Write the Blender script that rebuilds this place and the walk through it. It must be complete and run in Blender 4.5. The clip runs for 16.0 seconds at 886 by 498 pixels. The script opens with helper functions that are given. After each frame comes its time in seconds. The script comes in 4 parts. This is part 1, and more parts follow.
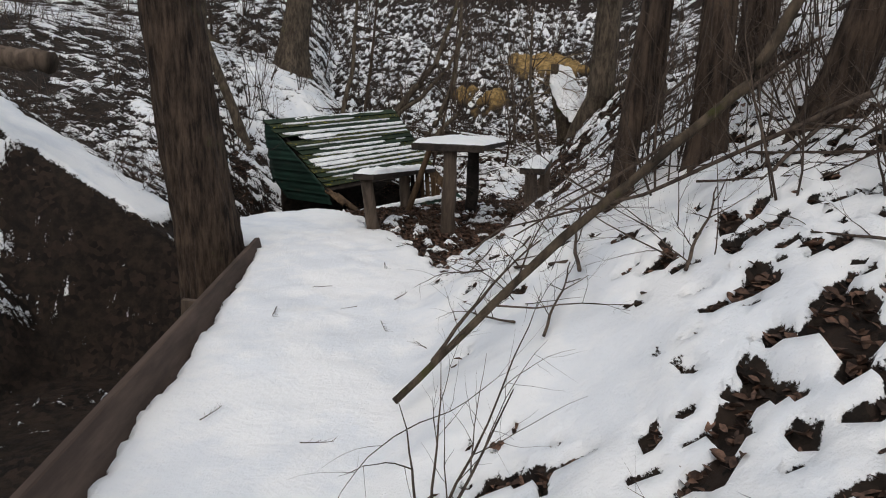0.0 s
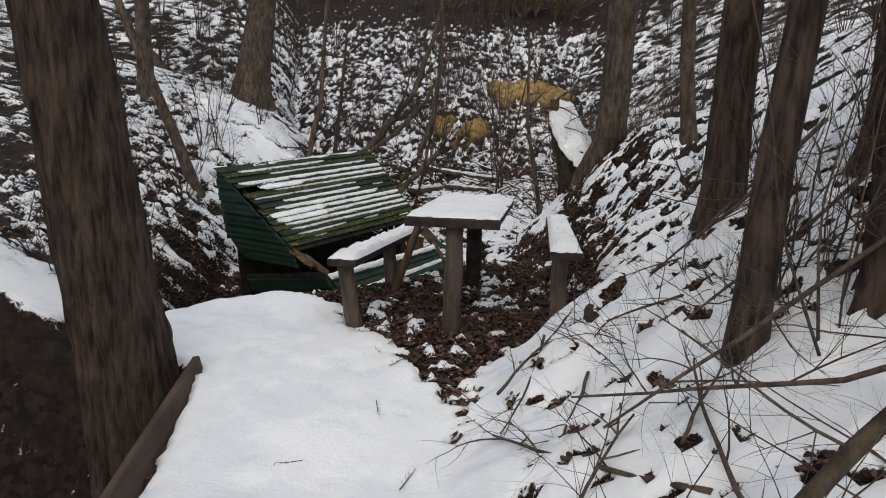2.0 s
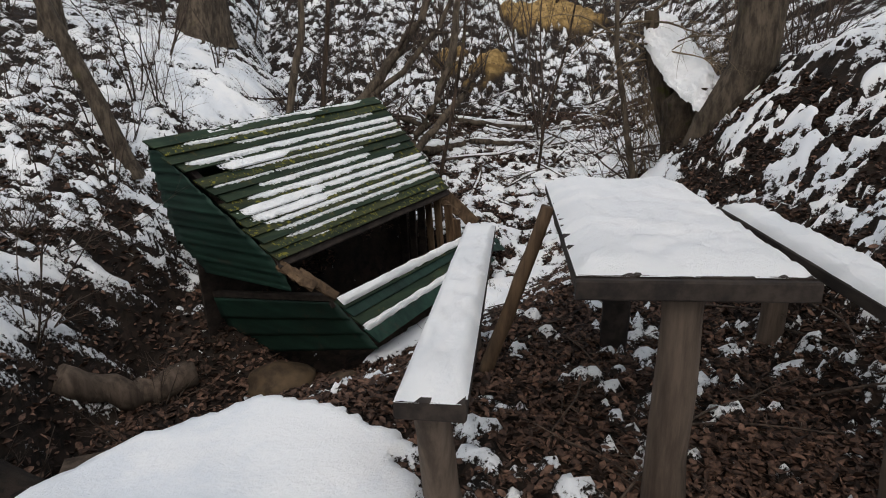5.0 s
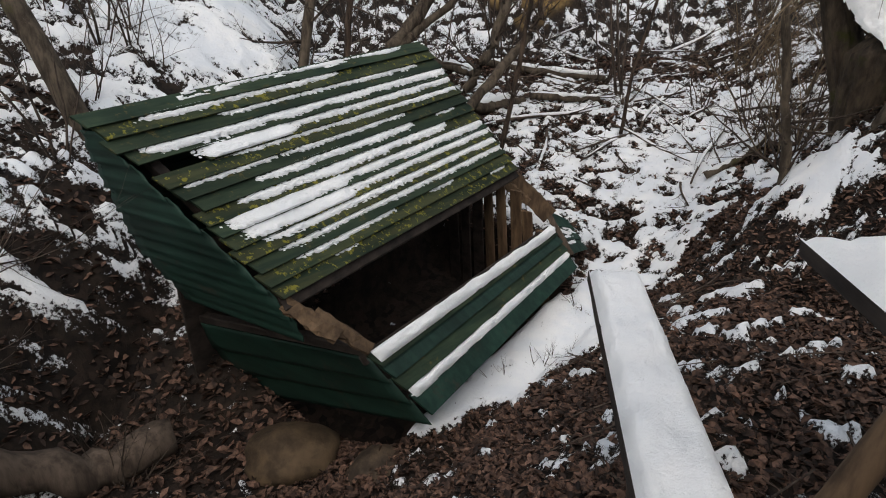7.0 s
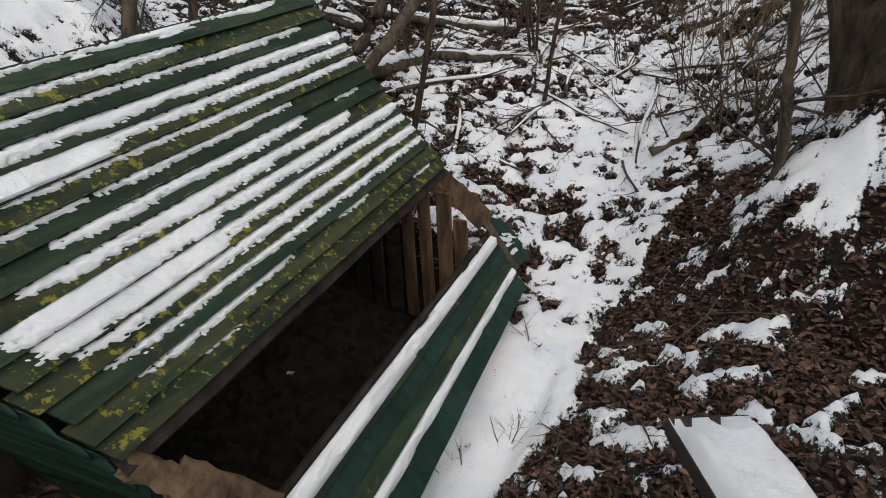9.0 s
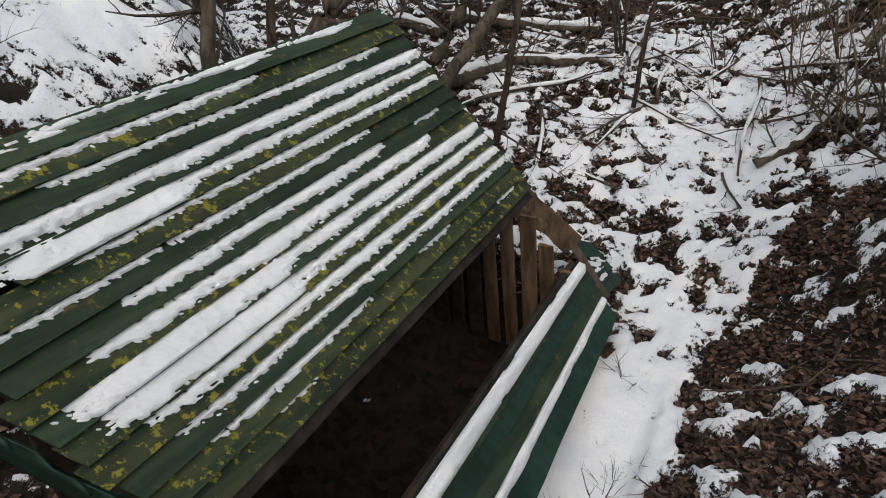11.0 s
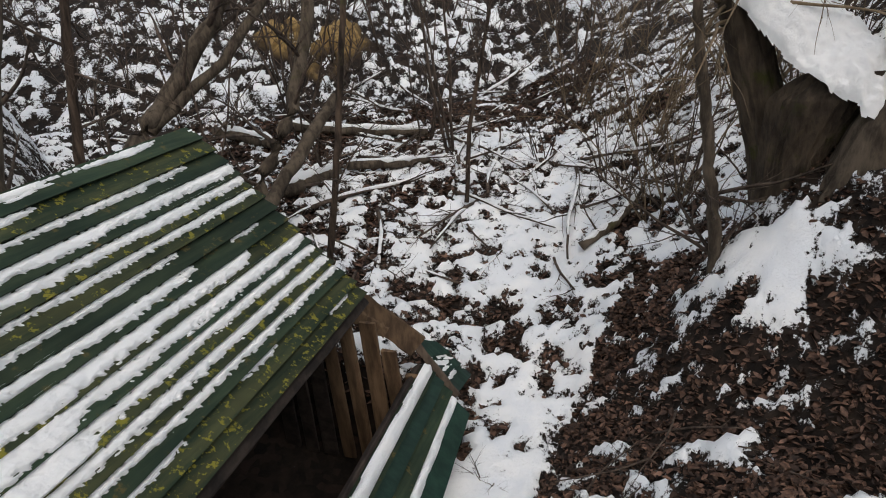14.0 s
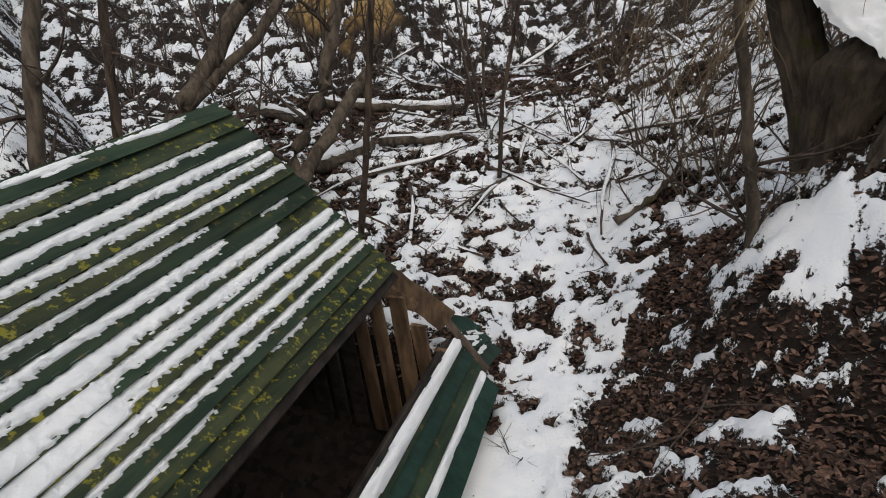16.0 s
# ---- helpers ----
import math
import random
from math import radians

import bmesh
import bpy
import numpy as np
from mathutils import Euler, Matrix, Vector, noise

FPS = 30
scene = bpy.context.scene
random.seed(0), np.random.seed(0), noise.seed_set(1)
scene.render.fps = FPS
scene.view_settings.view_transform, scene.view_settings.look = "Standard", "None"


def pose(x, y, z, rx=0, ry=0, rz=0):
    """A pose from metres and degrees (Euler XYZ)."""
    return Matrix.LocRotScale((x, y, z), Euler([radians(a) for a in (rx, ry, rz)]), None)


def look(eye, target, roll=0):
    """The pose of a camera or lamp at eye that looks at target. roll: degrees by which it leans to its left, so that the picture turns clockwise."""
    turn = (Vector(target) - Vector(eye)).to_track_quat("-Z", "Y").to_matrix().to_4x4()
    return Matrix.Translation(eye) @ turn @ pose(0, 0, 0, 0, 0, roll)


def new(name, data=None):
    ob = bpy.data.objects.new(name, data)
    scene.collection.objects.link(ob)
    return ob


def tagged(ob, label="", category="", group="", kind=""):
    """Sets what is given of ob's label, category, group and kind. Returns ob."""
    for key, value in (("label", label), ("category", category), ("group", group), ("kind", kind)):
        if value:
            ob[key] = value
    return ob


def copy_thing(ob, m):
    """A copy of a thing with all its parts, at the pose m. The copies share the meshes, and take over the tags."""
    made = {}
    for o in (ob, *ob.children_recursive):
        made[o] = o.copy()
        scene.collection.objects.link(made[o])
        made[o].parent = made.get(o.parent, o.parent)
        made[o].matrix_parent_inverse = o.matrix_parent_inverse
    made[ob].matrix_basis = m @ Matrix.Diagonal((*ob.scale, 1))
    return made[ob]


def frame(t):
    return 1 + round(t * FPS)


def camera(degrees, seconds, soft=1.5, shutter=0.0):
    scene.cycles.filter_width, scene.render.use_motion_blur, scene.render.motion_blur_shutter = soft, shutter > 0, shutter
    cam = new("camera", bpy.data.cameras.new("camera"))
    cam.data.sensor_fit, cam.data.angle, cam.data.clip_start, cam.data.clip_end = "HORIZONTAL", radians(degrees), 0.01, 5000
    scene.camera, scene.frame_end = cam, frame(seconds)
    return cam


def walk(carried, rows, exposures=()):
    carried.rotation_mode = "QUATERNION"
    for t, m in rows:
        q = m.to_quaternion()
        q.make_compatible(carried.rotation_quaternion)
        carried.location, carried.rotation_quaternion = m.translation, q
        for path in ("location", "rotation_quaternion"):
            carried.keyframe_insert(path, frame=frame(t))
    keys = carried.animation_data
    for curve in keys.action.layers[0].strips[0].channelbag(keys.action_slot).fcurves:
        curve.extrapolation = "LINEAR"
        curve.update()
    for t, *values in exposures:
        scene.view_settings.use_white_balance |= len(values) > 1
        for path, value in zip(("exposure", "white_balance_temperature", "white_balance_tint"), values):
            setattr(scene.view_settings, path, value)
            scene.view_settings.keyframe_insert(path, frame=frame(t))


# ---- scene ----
cam = camera(69.6, 16.0, soft=1.0)
PATH = [
    (0, (0.218, 0.312, 1.325), (0.164, 2.271, 0.926), 2.2),
    (0.5, (0.188, 0.68, 1.399), (0.3, 2.633, 0.981), 3.2),
    (1, (0.182, 1.032, 1.467), (0.158, 2.989, 1.054), -2.5),
    (1.5, (0.001, 1.435, 1.511), (0.038, 3.396, 1.117), 2.9),
    (2, (-0.096, 1.745, 1.639), (-0.047, 3.715, 1.298), 2.0),
    (2.5, (-0.139, 2.205, 1.682), (-0.152, 4.18, 1.361), -2.0),
    (3, (-0.277, 2.575, 1.641), (-0.225, 4.529, 1.218), -1.1),
    (3.5, (-0.441, 2.961, 1.642), (-0.191, 4.881, 1.141), 0.0),
    (4, (-0.566, 3.474, 1.643), (-0.491, 5.402, 1.117), -2.6),
    (4.2, (-0.591, 3.687, 1.634), (-0.497, 5.619, 1.124), -2.3),
    (6.3, (-0.88, 5.557, 1.649), (-0.792, 7.45, 1.009), 1.4),
    (6.5, (-0.882, 5.751, 1.641), (-0.801, 7.633, 0.968), -0.5),
    (7, (-0.951, 6.144, 1.659), (-0.902, 8.017, 0.96), -0.1),
    (7.5, (-1.085, 6.516, 1.674), (-0.883, 8.388, 1.0), 1.3),
    (8, (-1.075, 6.818, 1.65), (-0.71, 8.642, 0.914), 1.0),
    (8.5, (-1.063, 7.12, 1.711), (-0.802, 8.939, 0.92), -0.5),
    (9, (-1.097, 7.432, 1.674), (-0.669, 9.187, 0.816), 0.8),
    (9.5, (-1.139, 7.495, 1.67), (-0.786, 9.275, 0.829), -0.4),
    (9.7, (-1.144, 7.537, 1.685), (-0.829, 9.31, 0.815), 1.5),
    (11.8, (-1.033, 7.723, 1.767), (-0.882, 9.517, 0.897), -3.9),
    (12, (-1.02, 7.718, 1.776), (-0.769, 9.543, 0.997), -2.5),
    (12.5, (-1.036, 7.704, 1.804), (-0.65, 9.576, 1.216), -1.0),
    (13, (-1.056, 7.694, 1.802), (-0.619, 9.552, 1.206), -0.9),
    (13.5, (-0.992, 7.749, 1.782), (-0.369, 9.561, 1.209), -3.0),
    (14, (-0.907, 7.768, 1.759), (-0.271, 9.561, 1.144), -3.5),
    (14.5, (-0.895, 7.743, 1.775), (-0.348, 9.563, 1.152), -4.7),
    (15, (-0.847, 7.764, 1.752), (-0.246, 9.577, 1.159), -4.7),
    (15.5, (-0.818, 7.774, 1.755), (-0.227, 9.586, 1.149), -5.2),
    (16, (-0.865, 7.763, 1.732), (-0.351, 9.575, 1.061), -4.7),
]
walk(cam, [(t, look(eye, target, roll)) for t, eye, target, roll in PATH], [(0, -0.13), (2, -0.05), (4, 0.02), (8, 0.14), (16, 0.13)])

# ---------------------------------------------------------------- daylight
SUN_DIR = (math.radians(48), math.radians(200))
world = bpy.data.worlds.new("overcast_sky")
world.use_nodes = True
scene.world = world
wn = world.node_tree
sky = wn.nodes.new("ShaderNodeTexSky")
sky.sky_type = "NISHITA"
sky.sun_disc = False
sky.sun_elevation, sky.sun_rotation = SUN_DIR
sky.air_density, sky.dust_density, sky.ozone_density = 1.0, 6.0, 1.0
soft = wn.nodes.new("ShaderNodeMixRGB")
soft.inputs[0].default_value = 0.55
soft.inputs[2].default_value = (6.35, 6.72, 6.98, 1)
wn.links.new(sky.outputs[0], soft.inputs[1])
back = wn.nodes["Background"]
wn.links.new(soft.outputs[0], back.inputs[0])
back.inputs[1].default_value = 0.132
sun_data = bpy.data.lights.new("sun", "SUN")
sun_data.energy, sun_data.angle, sun_data.color = 0.6, radians(35), (1.0, 0.97, 0.92)
sun = new("sun", sun_data)
sun.matrix_world = pose(0, 0, 20, 42, 0, 20)


# ---------------------------------------------------------------- materials
def ramp_mix(nt, fac, a, b, lo=0.4, hi=0.6):
    m = nt.nodes.new("ShaderNodeMapRange")
    m.inputs[1].default_value, m.inputs[2].default_value = lo, hi
    m.interpolation_type = "SMOOTHSTEP"
    nt.links.new(fac, m.inputs[0])
    x = nt.nodes.new("ShaderNodeMixRGB")
    nt.links.new(m.outputs[0], x.inputs[0])
    for k, c in ((1, a), (2, b)):
        if isinstance(c, tuple):
            x.inputs[k].default_value = (*c, 1)
        else:
            nt.links.new(c, x.inputs[k])
    return x.outputs[0], m.outputs[0]


def tex_noise(nt, vec, scale, detail=6, rough=0.6):
    n = nt.nodes.new("ShaderNodeTexNoise")
    n.inputs["Scale"].default_value, n.inputs["Detail"].default_value, n.inputs["Roughness"].default_value = scale, detail, rough
    nt.links.new(vec, n.inputs["Vector"])
    return n.outputs["Fac"]


def coords(nt, squash=(1, 1, 1), turn=0.0):
    c = nt.nodes.new("ShaderNodeTexCoord")
    m = nt.nodes.new("ShaderNodeMapping")
    m.inputs["Scale"].default_value = squash
    spin = nt.nodes.new("ShaderNodeMapping")
    spin.inputs["Rotation"].default_value = (0, 0, radians(turn))
    nt.links.new(c.outputs["Object"], spin.inputs[0])
    nt.links.new(spin.outputs[0], m.inputs[0])
    return m.outputs[0]


def bumped(nt, bsdf, height, strength, distance):
    b = nt.nodes.new("ShaderNodeBump")
    b.inputs["Strength"].default_value, b.inputs["Distance"].default_value = strength, distance
    nt.links.new(height, b.inputs["Height"])
    nt.links.new(b.outputs[0], bsdf.inputs["Normal"])


def material(name, dark, light, scale=8, squash=(1, 1, 1), rough=0.85, bump=0.5, depth=0.01, spot=None, spot_scale=5, spot_at=(0.58, 0.66), vary=0.0, turn=0.0, piece=0.0):
    """Two-tone weathered surface; an optional third colour grows in patches."""
    m = bpy.data.materials.new(name)
    m.use_nodes = True
    nt = m.node_tree
    bsdf = nt.nodes["Principled BSDF"]
    v = coords(nt, squash, turn)
    fine = tex_noise(nt, v, scale, 8, 0.65)
    col, _ = ramp_mix(nt, fine, dark, light, 0.32, 0.68)
    wide = tex_noise(nt, coords(nt), scale * 0.13 + 0.6, 3)
    shade = nt.nodes.new("ShaderNodeHueSaturation")
    mr = nt.nodes.new("ShaderNodeMapRange")
    mr.inputs[1].default_value, mr.inputs[2].default_value, mr.inputs[3].default_value, mr.inputs[4].default_value = 0.3, 0.7, 0.7, 1.25
    nt.links.new(wide, mr.inputs[0])
    nt.links.new(mr.outputs[0], shade.inputs["Value"])
    nt.links.new(col, shade.inputs["Color"])
    col = shade.outputs[0]
    if vary:
        info = nt.nodes.new("ShaderNodeNewGeometry")
        h2 = nt.nodes.new("ShaderNodeHueSaturation")
        m2 = nt.nodes.new("ShaderNodeMapRange")
        m2.inputs[3].default_value, m2.inputs[4].default_value = 1 - vary, 1 + vary
        nt.links.new(info.outputs["Random Per Island"], m2.inputs[0])
        nt.links.new(m2.outputs[0], h2.inputs["Value"])
        nt.links.new(col, h2.inputs["Color"])
        col = h2.outputs[0]
    if piece:
        own = nt.nodes.new("ShaderNodeObjectInfo")
        h3 = nt.nodes.new("ShaderNodeHueSaturation")
        m3 = nt.nodes.new("ShaderNodeMapRange")
        m3.inputs[3].default_value, m3.inputs[4].default_value = 1 - piece, 1 + piece
        nt.links.new(own.outputs["Random"], m3.inputs[0])
        nt.links.new(m3.outputs[0], h3.inputs["Value"])
        nt.links.new(col, h3.inputs["Color"])
        col = h3.outputs[0]
    if spot:
        col, _ = ramp_mix(nt, tex_noise(nt, coords(nt), spot_scale, 7, 0.7), col, spot, *spot_at)
    nt.links.new(col, bsdf.inputs["Base Color"])
    bsdf.inputs["Roughness"].default_value = rough
    bsdf.inputs["Specular IOR Level"].default_value = 0.25
    bumped(nt, bsdf, fine, bump, depth)
    return m


def snow_material(name):
    m = bpy.data.materials.new(name)
    m.use_nodes = True
    nt = m.node_tree
    bsdf = nt.nodes["Principled BSDF"]
    v = coords(nt)
    col, _ = ramp_mix(nt, tex_noise(nt, v, 2.5, 5), (0.84, 0.86, 0.88), (0.91, 0.92, 0.93))
    nt.links.new(col, bsdf.inputs["Base Color"])
    bsdf.inputs["Roughness"].default_value = 0.75
    bsdf.inputs["Specular IOR Level"].default_value = 0.2
    bumped(nt, bsdf, tex_noise(nt, v, 70, 7, 0.75), 0.8, 0.014)
    return m


def ground_material():
    """Snow over dark soil and leaf litter; where snow lies and where clay is bare are surface attributes."""
    m = bpy.data.materials.new("snowy_forest_floor")
    m.use_nodes = True
    nt = m.node_tree
    bsdf = nt.nodes["Principled BSDF"]
    v = coords(nt)
    leaf = nt.nodes.new("ShaderNodeTexVoronoi")
    leaf.inputs["Scale"].default_value = 22
    leaf.inputs["Randomness"].default_value = 1
    nt.links.new(v, leaf.inputs["Vector"])
    tint = nt.nodes.new("ShaderNodeSeparateColor")
    nt.links.new(leaf.outputs["Color"], tint.inputs[0])
    litter, _ = ramp_mix(nt, tint.outputs[0], (0.008, 0.006, 0.005), (0.030, 0.020, 0.015), 0.1, 0.95)
    soil, _ = ramp_mix(nt, tex_noise(nt, v, 7, 8, 0.7), (0.008, 0.006, 0.005), (0.03, 0.021, 0.015), 0.35, 0.65)
    brown, _ = ramp_mix(nt, tex_noise(nt, v, 3.1, 5), litter, soil, 0.42, 0.62)
    clay_at = nt.nodes.new("ShaderNodeAttribute")
    clay_at.attribute_name = "clay"
    clay, _ = ramp_mix(nt, tex_noise(nt, v, 9, 7), (0.18, 0.115, 0.042), (0.36, 0.24, 0.095))
    brown, _ = ramp_mix(nt, clay_at.outputs["Fac"], brown, clay, 0.4, 0.6)
    snow_at = nt.nodes.new("ShaderNodeAttribute")
    snow_at.attribute_name = "snow"
    add = nt.nodes.new("ShaderNodeMath")
    add.operation = "MULTIPLY_ADD"
    nt.links.new(tex_noise(nt, v, 34, 6, 0.75), add.inputs[0])
    add.inputs[1].default_value = 1.05
    nt.links.new(snow_at.outputs["Fac"], add.inputs[2])
    white, _ = ramp_mix(nt, tex_noise(nt, v, 2.2, 5), (0.76, 0.79, 0.83), (0.86, 0.87, 0.88))
    col, where = ramp_mix(nt, add.outputs[0], brown, white, 0.985, 1.05)
    nt.links.new(col, bsdf.inputs["Base Color"])
    bsdf.inputs["Roughness"].default_value = 0.85
    bsdf.inputs["Specular IOR Level"].default_value = 0.2
    mixh = nt.nodes.new("ShaderNodeMath")
    mixh.operation = "MULTIPLY_ADD"
    nt.links.new(where, mixh.inputs[0])
    mixh.inputs[1].default_value = 1.4
    nt.links.new(tex_noise(nt, v, 40, 6, 0.7), mixh.inputs[2])
    bumped(nt, bsdf, mixh.outputs[0], 0.7, 0.015)
    return m


SNOW = snow_material("packed_snow")
GROUND = ground_material()
BARK = material("dark_bark", (0.013, 0.009, 0.007), (0.082, 0.057, 0.041), 26, (1, 1, 0.16), 0.95, 1.0, 0.03, (0.06, 0.06, 0.025), 2.2, (0.6, 0.72))
BARK_GREY = material("grey_brown_bark", (0.035, 0.027, 0.02), (0.12, 0.095, 0.07), 22, (1, 1, 0.3), 0.95, 1.0, 0.015, (0.085, 0.08, 0.03), 2.6, (0.58, 0.72))
MOSS_BARK = material("mossy_bark", (0.03, 0.023, 0.017), (0.10, 0.075, 0.052), 15, (1, 1, 0.3), 0.95, 1.0, 0.03, (0.045, 0.046, 0.013), 5.0, (0.55, 0.68))
TWIG = material("bare_twig", (0.035, 0.025, 0.02), (0.10, 0.075, 0.058), 30, (1, 1, 0.4), 0.9, 0.3, 0.004, vary=0.35)
STRAW = material("dry_stalks", (0.10, 0.072, 0.045), (0.20, 0.15, 0.095), 20, (1, 1, 0.4), 0.9, 0.3, 0.004, vary=0.3)
LEAF = material("dead_leaf", (0.026, 0.015, 0.011), (0.13, 0.075, 0.052), 30, (1, 1, 1), 0.7, 0.4, 0.004, vary=0.8)
WOOD = material("weathered_wood", (0.045, 0.033, 0.025), (0.13, 0.098, 0.075), 14, (1, 1, 0.12), 0.9, 0.8, 0.006)
# dark wood of table and benches; its tone also darkens the shed interior
WOOD_DARK = material("dark_wood", (0.012, 0.009, 0.008), (0.042, 0.032, 0.026), 14, (1, 0.15, 1), 0.8, 0.8, 0.006)
WOOD_RAW = material("split_raw_wood", (0.055, 0.034, 0.02), (0.17, 0.11, 0.064), 16, (1, 1, 0.15), 0.85, 0.8, 0.006, piece=0.25)
PLANK = material("brown_painted_board", (0.05, 0.034, 0.027), (0.10, 0.07, 0.055), 10, (1, 0.12, 1), 0.85, 0.6, 0.006, (0.03, 0.024, 0.02), 2.0, (0.58, 0.75))
GREEN = material("green_painted_board", (0.006, 0.021, 0.015), (0.014, 0.039, 0.028), 16, (0.12, 1, 1), 0.6, 0.5, 0.003, (0.03, 0.03, 0.022), 5.0, (0.58, 0.7), turn=36, piece=0.2)
MOSSY_GREEN = material("mossy_green_roof_board", (0.010, 0.023, 0.014), (0.030, 0.046, 0.025), 20, (0.1, 1, 1), 0.8, 0.7, 0.004, (0.075, 0.062, 0.022), 14.0, (0.58, 0.66), turn=-51, piece=0.25)
LICHEN_GREEN = material("lichened_green_roof_board", (0.012, 0.024, 0.014), (0.045, 0.050, 0.022), 20, (0.1, 1, 1), 0.85, 0.7, 0.004, (0.17, 0.155, 0.022), 24.0, (0.56, 0.60), turn=-51, piece=0.2)
STONE = material("wet_brown_stone", (0.03, 0.022, 0.016), (0.12, 0.085, 0.055), 6, (1, 1, 1), 0.8, 0.8, 0.02)
TAN_STONE = material("tan_muddy_stone", (0.04, 0.027, 0.016), (0.11, 0.075, 0.043), 6, (1, 1, 1), 0.8, 0.8, 0.02)
GRASS = material("dry_brown_grass", (0.06, 0.045, 0.03), (0.15, 0.11, 0.07), 10, (1, 1, 1), 0.9, 0.4, 0.01, vary=0.4)


# ---------------------------------------------------------------- mesh helpers
def part(name, bm, mat, parent=None, label="", smooth=False):
    me = bpy.data.meshes.new(name)
    bm.to_mesh(me)
    bm.free()
    me.materials.append(mat)
    if smooth:
        me.polygons.foreach_set("use_smooth", [True] * len(me.polygons))
    ob = new(name, me)
    if parent:
        ob.parent = parent
    return tagged(ob, label) if label else ob


def from_arrays(name, verts, faces, mat, parent=None, label="", smooth=True):
    me = bpy.data.meshes.new(name)
    me.from_pydata([tuple(v) for v in verts], [], [tuple(f) for f in faces])
    me.materials.append(mat)
    if smooth:
        me.polygons.foreach_set("use_smooth", [True] * len(me.polygons))
    ob = new(name, me)
    if parent:
        ob.parent = parent
    return tagged(ob, label) if label else ob


def thing(name, label, category, group="", kind="", at=(0, 0, 0)):
    ob = new(name)
    ob.location = at
    ob.empty_display_size = 0.1
    return tagged(ob, label, category, group, kind)


def smooth_step(a, b, x):
    t = np.clip((x - a) / (b - a), 0, 1)
    return t * t * (3 - 2 * t)


def hash2(ix, iy, seed):
    h = (ix.astype(np.int64) * 374761393 + iy.astype(np.int64) * 668265263 + seed * 974711) & 0xFFFFFFFF
    h = ((h ^ (h >> 13)) * 1274126177) & 0xFFFFFFFF
    return ((h ^ (h >> 16)) & 0xFFFF) / 65535.0


def value_noise(x, y, seed):
    ix, iy = np.floor(x), np.floor(y)
    fx, fy = x - ix, y - iy
    fx, fy = fx * fx * (3 - 2 * fx), fy * fy * (3 - 2 * fy)
    a, b = hash2(ix, iy, seed), hash2(ix + 1, iy, seed)
    c, d = hash2(ix, iy + 1, seed), hash2(ix + 1, iy + 1, seed)
    return (a * (1 - fx) + b * fx) * (1 - fy) + (c * (1 - fx) + d * fx) * fy


def fbm(x, y, seed=0, octaves=4):
    total, amp, norm = 0, 1.0, 0
    for k in range(octaves):
        a = 0.7 * k + 0.4
        total = total + amp * value_noise((x * math.cos(a) - y * math.sin(a)) * 2 ** k, (x * math.sin(a) + y * math.cos(a)) * 2 ** k, seed + 17 * k)
        norm += amp
        amp *= 0.55
    return total / norm


class Tubes:
    """Collects tapered tubes into one mesh."""

    def __init__(self):
        self.v, self.f = [], []

    def add(self, pts, radii, sides=5, rough=0.0, rng=None):
        base = len(self.v)
        n = len(pts)
        for i, p in enumerate(pts):
            d = (pts[min(i + 1, n - 1)] - pts[max(i - 1, 0)]).normalized()
            a = d.cross(Vector((0.31, 0.17, 0.93) if abs(d.z) < 0.8 else (1, 0.2, 0.1))).normalized()
            b = d.cross(a)
            for k in range(sides):
                t = 2 * math.pi * k / sides
                r = radii[i] * (1 + (rng.uniform(-rough, rough) if rough else 0))
                self.v.append(p + a * (math.cos(t) * r) + b * (math.sin(t) * r))
        for i in range(n - 1):
            for k in range(sides):
                q = base + i * sides
                self.f.append((q + k, q + (k + 1) % sides, q + sides + (k + 1) % sides, q + sides + k))
        self.f.append(tuple(base + k for k in reversed(range(sides))))
        self.f.append(tuple(base + (n - 1) * sides + k for k in range(sides)))

    def make(self, name, mat, parent=None, label=""):
        return from_arrays(name, self.v, self.f, mat, parent, label)


def wander(rng, start, direction, length, steps, bend, droop=0.0):
    pts, d = [Vector(start)], Vector(direction).normalized()
    for _ in range(steps):
        d = (d + Vector((rng.uniform(-bend, bend), rng.uniform(-bend, bend), rng.uniform(-bend, bend) - droop))).normalized()
        pts.append(pts[-1] + d * (length / steps))
    return pts


def branch(tubes, rng, start, direction, length, radius, depth, bend=0.16, kids=4, spread=0.8, sides=5, droop=0.0):
    steps = 7 if depth else 5
    pts = wander(rng, start, direction, length, steps, bend, droop)
    tubes.add(pts, [radius * (1 - 0.8 * i / steps) for i in range(steps + 1)], sides)
    if depth:
        for _ in range(kids):
            i = rng.randint(1, steps - 1)
            d = (pts[i + 1] - pts[i]).normalized()
            side = Vector((rng.uniform(-1, 1), rng.uniform(-1, 1), rng.uniform(-0.6, 0.9))).normalized()
            branch(tubes, rng, pts[i], d * (1 - spread * 0.4) + side * spread, length * rng.uniform(0.35, 0.62), radius * 0.5 * (1 - 0.5 * i / steps), depth - 1, bend, kids, spread, max(3, sides - 1), droop)


# ---------------------------------------------------------------- the lie of the land
def shelf_edge(y):
    return np.interp(y, (-6, 2, 4, 5.4, 5.75, 6.35, 6.6, 6.85, 7.1, 7.8, 8.2, 8.6, 9.5, 10.3, 11), (-0.75, -0.99, -1.21, -1.42, -2.1, -2.05, -1.85, -1.45, -1.1, -1.05, -0.85, -0.35, 0.3, 0.75, 1.0))


